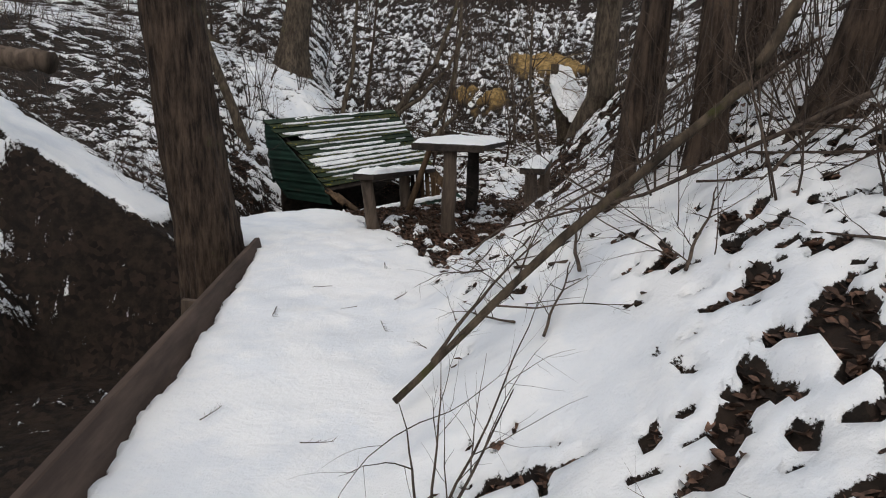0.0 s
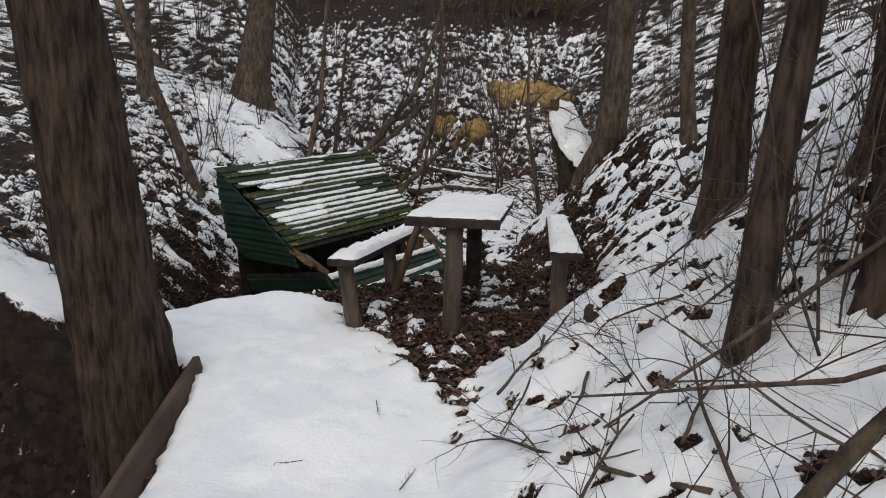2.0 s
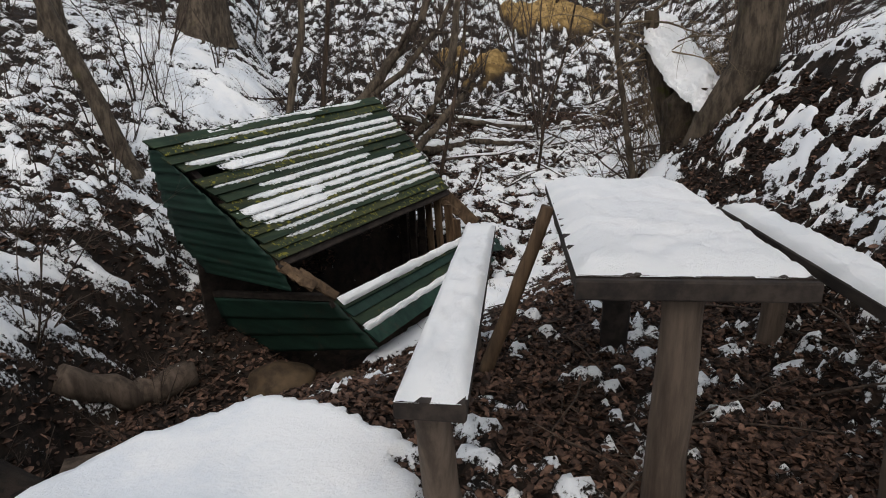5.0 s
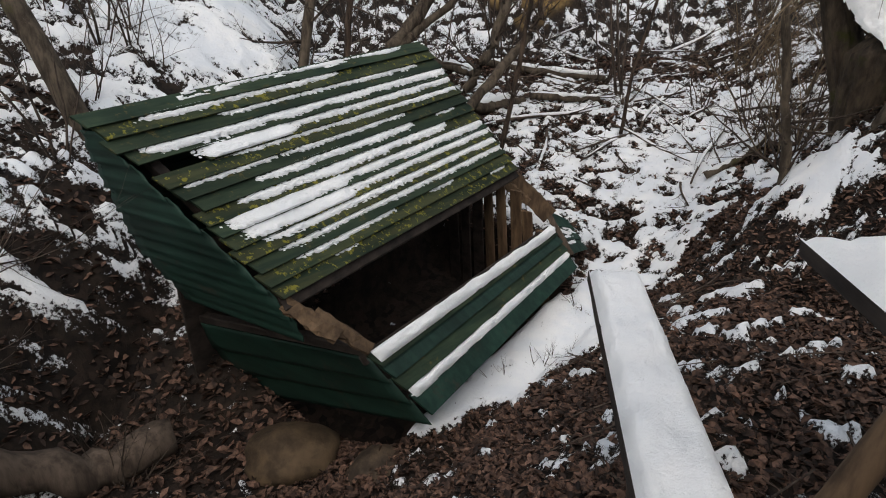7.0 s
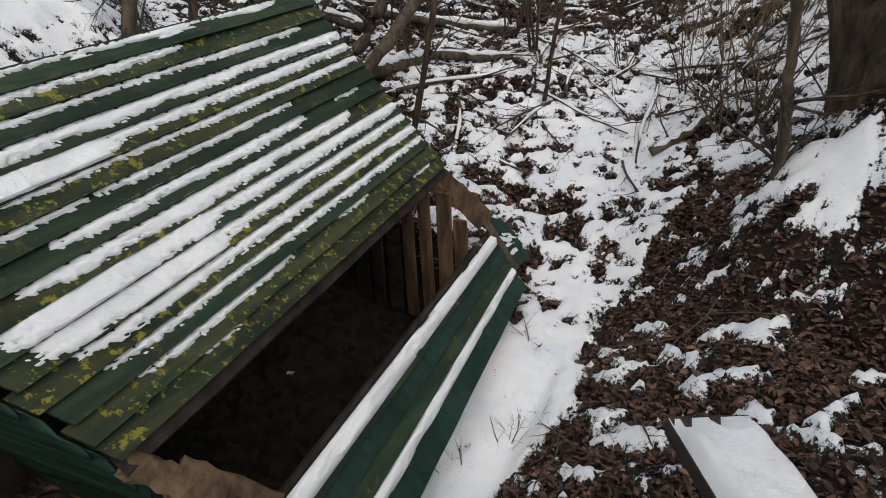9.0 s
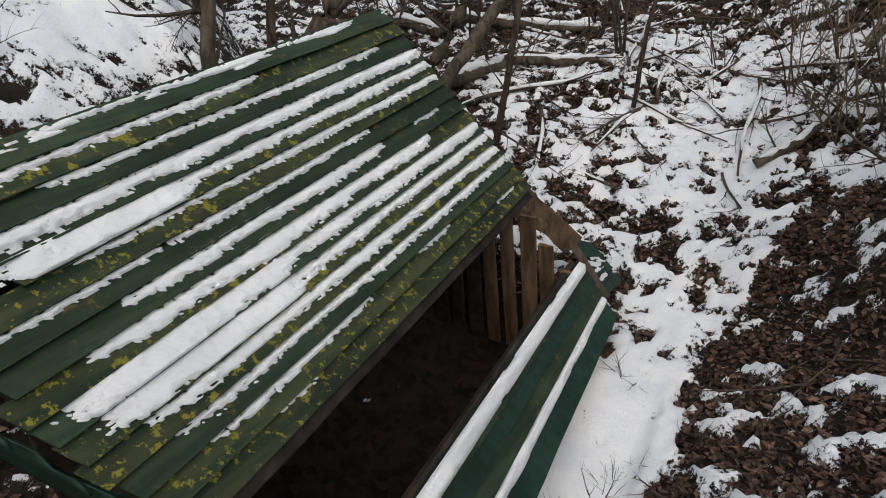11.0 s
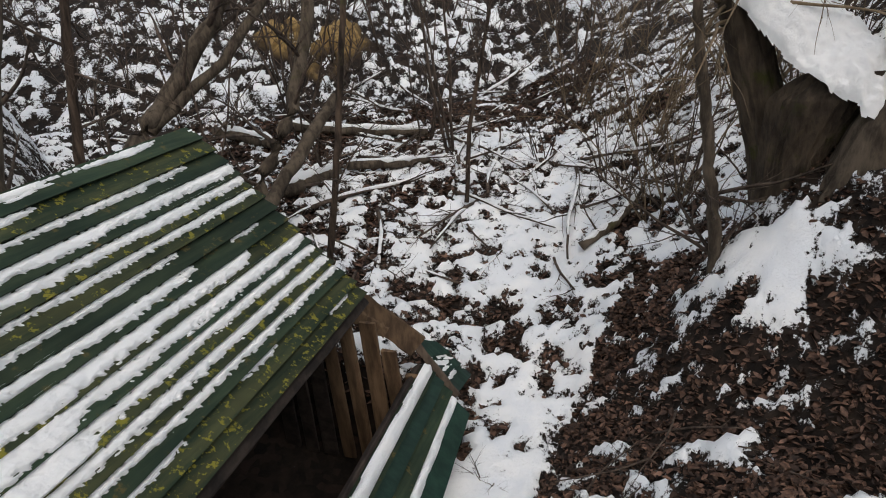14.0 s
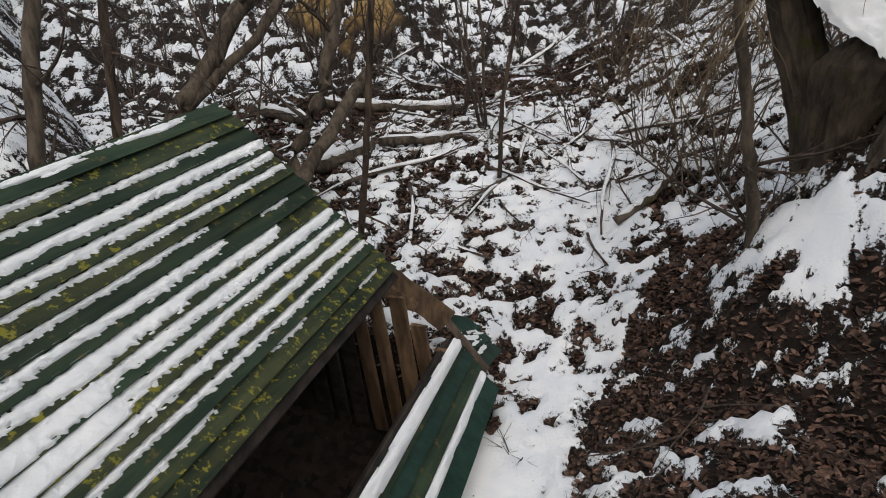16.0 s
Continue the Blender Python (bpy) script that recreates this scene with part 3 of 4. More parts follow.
    board("split_batten", (-0.03, 10.86, 0.215), (0.15, 10.66, -0.085), 0.04, 0.022, WOOD, shed, "thin split batten", up=(-0.4, -0.5, 0.7), rough=0.008, seed=85)
    board("broken_rail", (-1.66, 9.0, 0.32), (-1.40, 8.98, 0.14), 0.08, 0.03, WOOD_RAW, shed, "snapped raw timber rail", up=(0.5, -0.7, 0.5), rough=0.022, seed=83)
    board("broken_rail", (-1.52, 9.02, 0.25), (-1.24, 9.0, 0.05), 0.07, 0.03, WOOD_RAW, shed, up=(0.5, -0.7, 0.5), rough=0.022, seed=84)
    flap = (V(-0.02, 10.87, 0.195), V(0.16, 10.95, 0.10), V(0.15, 10.68, -0.09), V(0.34, 10.94, -0.15))
    lapped("loose_board", flap, 3, 0.0, 1.0, (GREEN,), shed, "short loose end of green board", seed=90, proud=0.016, thick=0.012)
    snow_cover("lying_snow", lambda s, r: (lerp4(flap, s, 0.3 + 0.5 * r) + V(-0.2, -0.4, 0.8) * 0.016, V(-0.2, -0.4, 0.9).normalized()), lambda s, r: 0.2 * math.sin(math.pi * r) * math.sin(math.pi * s) + 0.35 * noise.noise(V(s * 3, r * 7, 3)) - 0.1, 24, 24, 0.014, shed, "")

    # lying snow
    def roof_fn(s, r):
        ph = BOARDS * r - math.floor(min(BOARDS * r, BOARDS - 0.001))
        return lerp4(ROOF, s, r) + n * (0.026 * (0.16 + ph) / 1.16 + 0.002), n

    def roof_mask(s, r):
        k = min(BOARDS - 1, int(BOARDS * r))
        ph = BOARDS * r - k
        lump = 0.5 * noise.noise(V(s * 9, k * 5.3, 1.3)) + 0.35 * noise.noise(V(s * 24, k * 3.1, 4)) + 0.22 * noise.noise(V(s * 70, r * 60, 2))
        thin = 0.5 + 0.5 * noise.noise(V(s * 5, r * 9, 11))
        grit = (0.09 + 0.2 * thin) * noise.noise(V(s * 110, r * 130, 8.1))
        best = -1.0
        for a, b, fill in ROOF_SNOW[k]:
            if a - 0.05 < s < b + 0.05:
                ends = min(1.0, (s - a) / 0.05 + 0.35 * lump, (b - s) / 0.03 + 0.2 * lump if b < 1 else 1.0)
                low = fill * (0.6 + 0.4 * max(-1, ends)) * (1 + 0.6 * lump) * (0.86 if fill < 0.95 else 1.0)
                best = max(best, min(low - ph, ph + 0.02 + max(0, fill - 0.95) * 3, 0.35 * ends + 0.05) * 0.9 + grit)
        return best if 0.004 < s < 0.994 else -1

    snow_cover("lying_snow", roof_fn, roof_mask, 340, 15 * 12, 0.019, shed, "strips of snow along the lapped boards")

    def strip(q, r0, r1, seed, lift):
        nn = face_normal(q)
        up = (nn + V(0, 0, 0.8)).normalized()
        snow_cover("lying_snow", lambda s, r: (lerp4(q, s, r0 + (r1 - r0) * r) + nn * lift, up), lambda s, r: 0.3 * math.sin(math.pi * r) + 0.2 * noise.noise(V(s * 12, r * 2, seed)) - 0.02 - 0.3 * (s < 0.01 or s > 0.985), 120, 12, 0.035, shed, "")

    snow_cover("lying_snow", lambda s, r: (lerp4(ROOF, s, -0.012 + 0.05 * r) + n * 0.014, n), lambda s, r: 0.34 * math.sin(math.pi * r) + 0.4 * noise.noise(V(s * 9, r * 3, 7)) + 0.22 * noise.noise(V(s * 34, r * 5, 9)) - 0.33 - 0.5 * (s < 0.2), 200, 14, 0.008, shed, "")
    strip(FRONT, -0.05, 0.14, 1, 0.024)
    strip(FRONT, 0.61, 0.76, 5, 0.004)
    for ob in shed.children:
        if ob.name.startswith("lying_snow"):
            tagged(ob, "strips of snow along the lapped boards", kind="stuff")


build_shed()


# ---------------------------------------------------------------- table and benches
def snow_slab(name, corners, z, thick, parent, label, seed=0, ns=26, nr=60):
    """A soft-edged cushion of snow on a flat top."""
    q = tuple(V(x, y, zz) for (x, y), zz in zip(corners, z))
    up = V(0, 0, 1)

    def mask(s, r):
        e = min(s, 1 - s) * 0.62 / 0.045
        f = min(r, 1 - r) * 1.6 / 0.045
        w = 0.9 * noise.noise(V(s * 5, r * 22, seed)) + 0.5 * noise.noise(V(s * 14, r * 50, seed + 3))
        return 0.16 * min(e, f, 3) - 0.06 + 0.11 * w

    return snow_cover(name, lambda s, r: (lerp4(q, s, r), up), mask, ns, nr, thick, parent, label)


table = thing("picnic_table", "rustic dark wooden table on two log posts, topped with snow", "table")
TOP = ((-0.25, 6.08), (0.385, 6.0), (0.01, 7.67), (0.68, 7.54))
for k in range(4):
    f = (k + 0.5) / 4
    a, b = V(*TOP[0], 1.085).lerp(V(*TOP[1], 1.085), f), V(*TOP[2], 1.085).lerp(V(*TOP[3], 1.085), f)
    board("tabletop_board", a, b, 0.165, 0.05, WOOD_DARK, table, seed=100 + k)
board("tabletop_edge", (-0.255, 6.065, 1.075), (0.39, 5.985, 1.075), 0.03, 0.058, WOOD_DARK, table, seed=107)
post("table_post", (0.095, 6.17, ground_z(0.095, 6.17) - 0.15), (0.09, 6.15, 1.06), 0.068, 0.062, WOOD, table, "grey brown round log post", 3)
post("table_post", (0.32, 7.36, ground_z(0.32, 7.36) - 0.15), (0.32, 7.36, 1.06), 0.07, 0.065, WOOD_DARK, table, "", 4)
table_snow = tagged(snow_slab("table_snow", TOP, (1.112,) * 4, 0.05, None, ""), "thick soft cushion of snow on the table", "snow")
tagged(post("leaning_pole", (-0.38, 7.10, ground_z(-0.38, 7.10) - 0.04), (-0.115, 7.03, 1.11), 0.034, 0.029, WOOD_RAW, None, "", 9), "bare debarked wooden pole leaning on the table edge", "pole")


def build_bench(label, near_l, near_r, far_l, far_r, z0, z1, posts, seed):
    bench = thing("bench", label, "bench", "benches by the table")
    a = (V(*near_l, z0) + V(*near_r, z0)) / 2
    b = (V(*far_l, z1) + V(*far_r, z1)) / 2
    w = (V(*near_l, 0) - V(*near_r, 0)).length
    board("seat_board", a - V(0, 0, 0.025), b - V(0, 0, 0.025), w, 0.05, WOOD_DARK, bench, "dark worn seat board", seed=seed, segs=16)
    for k, (foot, head) in enumerate(posts):
        t = (head[1] - a.y) / (b.y - a.y)
        post("bench_post", (*foot, ground_z(*foot) - 0.12), (*head, z0 + (z1 - z0) * t - 0.05), 0.062, 0.055, WOOD, bench, "" if k else "stout round log post", seed + k)
    tagged(snow_slab("bench_snow", (near_l, near_r, far_l, far_r), (z0 + 0.003, z0 + 0.003, z1 + 0.003, z1 + 0.003), 0.045, None, "", seed, 14, 80), "ridge of snow lying along the bench seat", "snow", "snow on the benches")
    return bench


build_bench("narrow rustic bench with a snow-covered plank seat beside the shed", (-0.76, 5.93), (-0.57, 5.90), (-0.325, 8.42), (-0.14, 8.39), 0.825, 0.715, (((-0.59, 6.25), (-0.66, 6.08)), ((-0.40, 7.35), (-0.44, 7.35))), 200)
build_bench("narrow rustic bench with a snow-covered seat against the slope", (0.69, 5.74), (0.90, 5.75), (1.05, 7.86), (1.24, 7.84), 0.945, 0.925, (((0.85, 6.1), (0.83, 6.1)), ((1.10, 7.3), (1.10, 7.3))), 210)

tagged(board("edge_plank", (-0.82, 0.4, 0.01), (-1.42, 5.40, 0.165), 0.045, 0.31, PLANK, None, "", up=(-0.22, 0, 1), seed=301, segs=24), "long brown board on edge holding the snowy path", "plank")
tagged(board("plank_stake", (-1.38, 3.9, -0.3), (-1.36, 3.9, 0.22), 0.05, 0.11, WOOD, None, "", up=(1, 0, 0), seed=302), "short wooden stake behind the path board", "stake")


# ---------------------------------------------------------------- trees
def trunk_mesh(name, pts, radii, mat, parent, seed, ridges=0.10, sides=30, sub=10, flare=0.5):
    verts, faces = [], []
    rings = []
    for i in range(len(pts) - 1):
        for k in range(sub):
            rings.append((pts[i].lerp(pts[i + 1], k / sub), radii[i] + (radii[i + 1] - radii[i]) * k / sub))
    rings.append((pts[-1], radii[-1]))
    length = 0
    for j, (p, r) in enumerate(rings):
        if j:
            length += (p - rings[j - 1][0]).length
        fl = 1 + flare * math.exp(-length / (radii[0] * 1.3))
        for k in range(sides):
            a = 2 * math.pi * k / sides
            c, s = math.cos(a), math.sin(a)
            rid = noise.noise(V(c * 2.4 + seed, s * 2.4, length * 1.2)) * 0.5
            if sides > 40:
                rid += 1.1 * min(0.5, abs(noise.noise(V(c * 8 + seed, s * 8, length * 2.2)))) + 0.5 * noise.noise(V(c * 17, s * 17 + seed, length * 7)) - 0.3
            root = (fl - 1) * 0.5 * math.sin(a * 4 + seed)
            rr = r * (fl + root + ridges * rid)
            verts.append(p + V(c * rr, s * rr, 0))
    for j in range(len(rings) - 1):
        for k in range(sides):
            faces.append((j * sides + k, j * sides + (k + 1) % sides, (j + 1) * sides + (k + 1) % sides, (j + 1) * sides + k))
    return from_arrays(name, verts, faces, mat, parent)


def build_tree(x, y, radius, lean, height, label, seed, mat=None, limbs=6, low=1.5, bend=0.06, sink=0.12, z=None, twigs=2):
    rng = random.Random(seed)
    base = V(x, y, (ground_z(x, y) if z is None else z) - sink)
    tree = thing("tree", label, "tree", "bare trees in the ravine")
    pts = [base]
    d = V(lean[0], lean[1], 1).normalized()
    nseg = 6
    for k in range(nseg):
        d = (d + V(rng.uniform(-bend, bend), rng.uniform(-bend, bend), 0.02)).normalized()
        pts.append(pts[-1] + d * height / nseg)
    radii = [radius * (1 - 0.55 * k / nseg) for k in range(nseg + 1)]
    big = radius > 0.09
    trunk_mesh("trunk", pts, radii, mat or BARK, tree, seed, 0.13 if big else 0.04, 84 if big else 12, 34 if big else 3, 0.45 if big else 0.25)
    t = Tubes()
    for k in range(limbs):
        f = rng.uniform(low / height, 0.98) * nseg
        i = min(int(f), nseg - 1)
        p = pts[i].lerp(pts[i + 1], f - i)
        a = rng.uniform(0, 2 * math.pi)
        branch(t, rng, p, V(math.cos(a), math.sin(a), rng.uniform(0.2, 1.0)), rng.uniform(0.25, 0.45) * height * 0.6, radius * rng.uniform(0.16, 0.32), twigs, 0.15, 5, 0.8, 5)
    tagged(t.make("crown", TWIG, tree), "thin bare branches", kind="stuff")
    return tree


build_tree(-1.66, 5.38, 0.285, (-0.12, -0.093), 6.0, "thick dark furrowed trunk rising behind the path board", 11, BARK, 5, 3.5, 0.03, 0.3)
build_tree(1.12, 4.05, 0.075, (0.10, 0.08), 5.0, "slim dark-barked tree on the snowy slope", 12, BARK, 7, 1.2)
build_tree(1.60, 5.40, 0.12, (0.06, 0.04), 5.5, "rough scaly-barked tree on the snowy slope", 13, BARK, 6, 1.6)
build_tree(1.55, 3.90, 0.10, (0.05, 0.05), 5.0, "dark tree among thin stems on the slope", 14, BARK, 7, 1.2)
build_tree(1.98, 3.65, 0.12, (0.18, 0.0), 5.0, "leaning dark tree on the slope", 15, BARK, 6, 1.2)
build_tree(2.15, 4.85, 0.12, (0.05, 0.02), 5.2, "dark furrowed tree higher on the snowy slope", 21, BARK, 7, 1.0)
build_tree(2.55, 8.30, 0.08, (-0.10, 0.04), 5.0, "thin upright tree on the slope", 17, BARK_GREY, 6, 1.6)
build_tree(-3.35, 10.8, 0.09, (-0.30, 0.0), 4.6, "thin brown tree leaning over the snowy bank", 18, BARK_GREY, 8, 1.2, 0.10)
build_tree(-4.74, 12.5, 0.13, (-0.05, 0.0), 5.0, "straight brown trunk on the snowy bank", 19, BARK_GREY, 6, 1.6)
build_tree(-3.5, 14.0, 0.30, (0.06, 0.03), 5.0, "thick old trunk with snow clinging to its bark", 20, BARK_GREY, 9, 0.6)


# ---------------------------------------------------------------- mossy leaning tree with a snowy shoulder
def build_mossy_tree():
    tree = thing("old_tree", "old mossy forked tree with thick snow in its crook", "tree")
    stump = [V(1.77, 10.13, 0.60), V(1.75, 10.10, 0.95), V(1.76, 10.06, 1.2), V(1.78, 9.98, 1.42), V(1.82, 9.88, 1.54)]
    trunk_mesh("trunk", stump, [0.15, 0.135, 0.165, 0.21, 0.165], MOSS_BARK, tree, 5, 0.2, 72, 12, 0.35)
    trunk_mesh("stub", [V(1.80, 10.18, 0.75), V(1.74, 10.2, 1.15), V(1.65, 10.25, 1.5), V(1.57, 10.31, 1.85), V(1.53, 10.37, 2.2)], [0.11, 0.11, 0.11, 0.095, 0.06], MOSS_BARK, tree, 9, 0.2, 60, 12, 0.2)
    trunk_mesh("upper_trunk", [V(1.76, 9.86, 0.75), V(1.90, 9.70, 1.3), V(2.07, 9.54, 1.72), V(2.09, 9.5, 2.4), V(2.10, 9.5, 4.4), V(2.15, 9.5, 7.0)], [0.16, 0.18, 0.18, 0.165, 0.15, 0.08], BARK_GREY, tree, 14, 0.12, 72, 16, 0.2)
    line = [V(1.62, 10.47, 2.22), V(1.67, 10.30, 2.02), V(1.74, 10.12, 1.84), V(1.81, 9.90, 1.69), V(1.87, 9.70, 1.52)]

    def crook(s, r):
        f = s * (len(line) - 1)
        i = min(int(f), len(line) - 2)
        c = line[i].lerp(line[i + 1], f - i)
        u = 2 * r - 1
        wide = 0.13 + 0.11 * math.sin(math.pi * min(1, 0.1 + 0.9 * s)) ** 0.7
        p = c + V(0.94, 0.34, 0) * (u * wide) + V(0, 0, -0.16 * u * u + 0.03 * u - 0.05 * (s > 0.9))
        return p + V(0, 0, 0.07 * noise.noise(p * 3.5)), V(0.4 * u - 0.1, -0.35 + 0.1 * u, 1).normalized()

    snow_cover("snow_cap", crook, lambda s, r: min(0.3, 2.2 * s, 2.2 * (1 - s), 1.6 * r, 1.6 * (1 - r)) + 0.16 * noise.noise(V(s * 5, r * 5, 2)) + 0.06 * noise.noise(V(s * 18, r * 18, 5)) - 0.05, 90, 70, 0.07, tree, "thick cap of snow")
    t, rng = Tubes(), random.Random(33)
    for k in range(16):
        a = rng.uniform(0, 6.28)
        branch(t, rng, V(1.53, 10.32, rng.uniform(1.5, 2.2)), V(math.cos(a) - 0.5, math.sin(a) - 0.2, rng.uniform(-0.3, 0.6)), rng.uniform(0.6, 1.3), 0.011, 2, 0.2, 4, 0.8, 4, 0.14)
    for k in range(7):
        a = rng.uniform(0, 6.28)
        branch(t, rng, V(2.1, 9.5, rng.uniform(2.6, 6.0)), V(math.cos(a), math.sin(a), 0.6), rng.uniform(0.9, 1.6), 0.02, 2, 0.16, 4, 0.8, 5)
    tagged(t.make("twig_spray", STRAW, tree), "tangle of pale dry hanging twigs", kind="stuff")


build_mossy_tree()


# ---------------------------------------------------------------- leaning limb, logs and ditch timber
def build_limb(name, pts, radii, label, category, mat, seed, twigs=6, length=0.6, group=""):
    rng = random.Random(seed)
    limb = thing(name, label, category, group)
    t = Tubes()
    fine, rad = [], []
    for i in range(len(pts) - 1):
        for k in range(6):
            p = V(*pts[i]).lerp(V(*pts[i + 1]), k / 6)
            fine.append(p + V(rng.uniform(-1, 1), rng.uniform(-1, 1), rng.uniform(-1, 1)) * radii[0] * 0.22)
            rad.append((radii[i] + (radii[i + 1] - radii[i]) * k / 6) * rng.uniform(0.92, 1.08))
    fine.append(V(*pts[-1]))
    rad.append(radii[-1])
    t.add(fine, rad, 9, 0.06, rng)
    t.make("wood", mat, limb)
    if twigs:
        t = Tubes()
        for _ in range(twigs):
            i = rng.randint(2, len(fine) - 2)
            branch(t, rng, fine[i], V(rng.uniform(-1, 1), rng.uniform(-1, 1), rng.uniform(-0.2, 1)), rng.uniform(0.5, 1.1) * length, radii[0] * 0.32, 2, 0.18, 4, 0.8, 4)
        tagged(t.make("twig_spray", TWIG, limb), "thin side twigs", kind="stuff")
    return limb


build_limb("leaning_limb", [(-0.02, 2.70, 0.20), (0.55, 2.90, 0.78), (1.10, 3.08, 1.25), (1.42, 3.18, 1.52), (1.72, 3.24, 2.1), (1.9, 3.3, 3.4)], [0.014, 0.018, 0.021, 0.024, 0.024, 0.016], "greenish bare limb leaning from the snow up the slope", "branch", MOSS_BARK, 5, 9, 0.8)
for k, (a, b2, c2) in enumerate((((2.0, 3.9, 1.75), (1.2, 3.85, 1.15), (0.50, 3.70, 0.72)), ((2.2, 4.6, 1.9), (1.5, 4.35, 1.35), (0.9, 4.1, 0.98)), ((1.9, 3.1, 1.5), (1.1, 3.45, 1.0), (0.45, 3.95, 0.72)), ((1.9, 5.0, 1.8), (1.4, 4.75, 1.4), (0.95, 4.65, 1.05)))):
    build_limb("arching_branch", [a, b2, c2], [0.012, 0.009, 0.004], "thin bare branch arching low over the slope", "branch", TWIG, 400 + k, 8, 0.6, "arching branches")
build_limb("fallen_log", [(-3.15, 5.55, 1.66), (-3.9, 5.6, 1.70), (-5.2, 5.8, 1.85)], [0.09, 0.10, 0.11], "brown rotten log sticking out over the ditch bank", "log", WOOD, 9, 0)
build_limb("broken_log", [(0.79, 4.98, ground_z(0.79, 4.98) + 0.02), (0.82, 5.15, ground_z(0.82, 5.15) + 0.02), (0.86, 5.32, ground_z(0.86, 5.32) + 0.02)], [0.036, 0.034, 0.03], "short broken log end lying in the snow by the bench", "log", WOOD_DARK, 6, 0)
def laid(x, y, up=0.0):
    return (x, y, ground_z(x, y) + up)


ditch_log = build_limb("ditch_log", [laid(-3.2, 8.74, 0.05), laid(-2.85, 9.04, 0.08), laid(-2.48, 9.36, 0.09)], [0.12, 0.115, 0.11], "old wet log lying at the bottom of the ditch", "log", WOOD, 7, 0)
log_snow = Tubes()
log_snow.add([V(*laid(x, y, 0.175)) for x, y in ((-2.68, 9.19), (-2.63, 9.23), (-2.57, 9.28), (-2.52, 9.33))], [0.01, 0.035, 0.04, 0.012], 8, 0.1, random.Random(12))
log_snow.make("snow_line", SNOW, ditch_log, "small patch of snow on the log end")
build_limb("ditch_branch", [laid(-2.15, 7.95, 0.12), laid(-1.95, 8.35, 0.12), laid(-1.72, 8.75, 0.1)], [0.022, 0.02, 0.018], "thin grey branch fallen across the ditch", "branch", WOOD, 8, 0)
for k, (a, b2, w) in enumerate(((laid(-2.95, 8.15, 0.05), laid(-1.95, 8.45, 0.05), 0.24), (laid(-2.7, 7.85, 0.05), laid(-1.85, 8.1, 0.06), 0.2))):
    tagged(board("ditch_plank", a, b2, w, 0.045, WOOD, None, "", seed=320 + k, rough=0.015), "wet weathered plank lying in the dark ditch", "plank", "planks in the ditch")


def build_boulder(x, y, z, r, seed, label, mat=None):
    bm = bmesh.new()
    bmesh.ops.create_icosphere(bm, subdivisions=3, radius=1)
    for v in bm.verts:
        v.co *= 1 + 0.25 * noise.noise(v.co * 1.3 + V(seed, 0, 0)) + 0.07 * noise.noise(v.co * 4)
        v.co = V(v.co.x * r * 1.3, v.co.y * r, v.co.z * r * 0.75)
    ob = part("boulder", bm, mat or STONE, None, label, True)
    ob.location = (x, y, z)
    return tagged(ob, label, "rock", "rocks under the shed")


build_boulder(-1.76, 9.2, ground_z(-1.76, 9.2) + 0.06, 0.21, 1, "tan muddy boulder under the shed wall", TAN_STONE)
build_boulder(-1.18, 9.0, -0.72, 0.18, 4, "dark wet boulder under the shed wall")
build_boulder(-2.1, 9.45, -0.98, 0.2, 7, "dark wet boulder under the shed wall")

# saplings round the back of the shed
build_limb("curved_tree", [(-1.75, 12.9, 0.55), (-1.38, 13.0, 1.2), (-0.85, 13.3, 1.85), (-0.45, 13.55, 2.4), (-0.1, 13.7, 3.4), (0.2, 13.9, 4.6)], [0.085, 0.075, 0.065, 0.055, 0.04, 0.02], "smooth grey tree curving up behind the shed roof", "tree", BARK_GREY, 41, 9, 1.3)
build_limb("curved_tree", [(-1.30, 13.05, 1.25), (-0.7, 13.2, 1.72), (-0.2, 13.4, 2.3), (0.25, 13.6, 3.2)], [0.045, 0.042, 0.035, 0.02], "smaller grey stem forking from behind the shed roof", "tree", BARK_GREY, 42, 6, 1.0)
build_limb("forked_tree", [(-0.62, 12.4, 0.2), (-0.60, 12.5, 0.85), (-0.28, 12.7, 1.35), (-0.08, 12.85, 1.9), (0.05, 13.0, 3.0), (0.0, 13.1, 4.4)], [0.055, 0.05, 0.05, 0.05, 0.035, 0.02], "yellowish-barked crooked young tree behind the shed", "tree", BARK_GREY, 43, 9, 1.1)
build_limb("forked_tree", [(-0.75, 12.1, 0.55), (-0.35, 12.4, 1.0), (0.05, 12.7, 1.42), (0.18, 12.8, 1.62)], [0.055, 0.05, 0.04, 0.03], "pale crooked limb reaching over behind the roof", "tree", BARK_GREY, 44, 4, 0.8)
build_limb("sapling", [(-0.30, 11.45, -0.1), (-0.32, 11.5, 0.55), (-0.17, 11.6, 1.25), (-0.03, 11.7, 2.05), (0.02, 11.8, 3.3)], [0.024, 0.022, 0.02, 0.018, 0.008], "thin dark sapling beside the shed roof", "sapling", BARK, 45, 7, 0.7, "saplings")
build_limb("sapling", [(-2.0, 11.55, 0.75), (-1.95, 11.6, 1.3), (-1.78, 11.7, 2.1), (-1.72, 11.8, 3.6)], [0.05, 0.045, 0.04, 0.02], "straight brown sapling behind the shed ridge", "sapling", BARK_GREY, 46, 7, 0.9, "saplings")
build_limb("sapling", [(-1.76, 12.5, 0.6), (-1.71, 12.5, 1.2), (-1.6, 12.6, 2.2), (-1.5, 12.8, 3.8)], [0.036, 0.034, 0.03, 0.012], "straight dark sapling behind the shed ridge", "sapling", BARK, 47, 7, 0.9, "saplings")
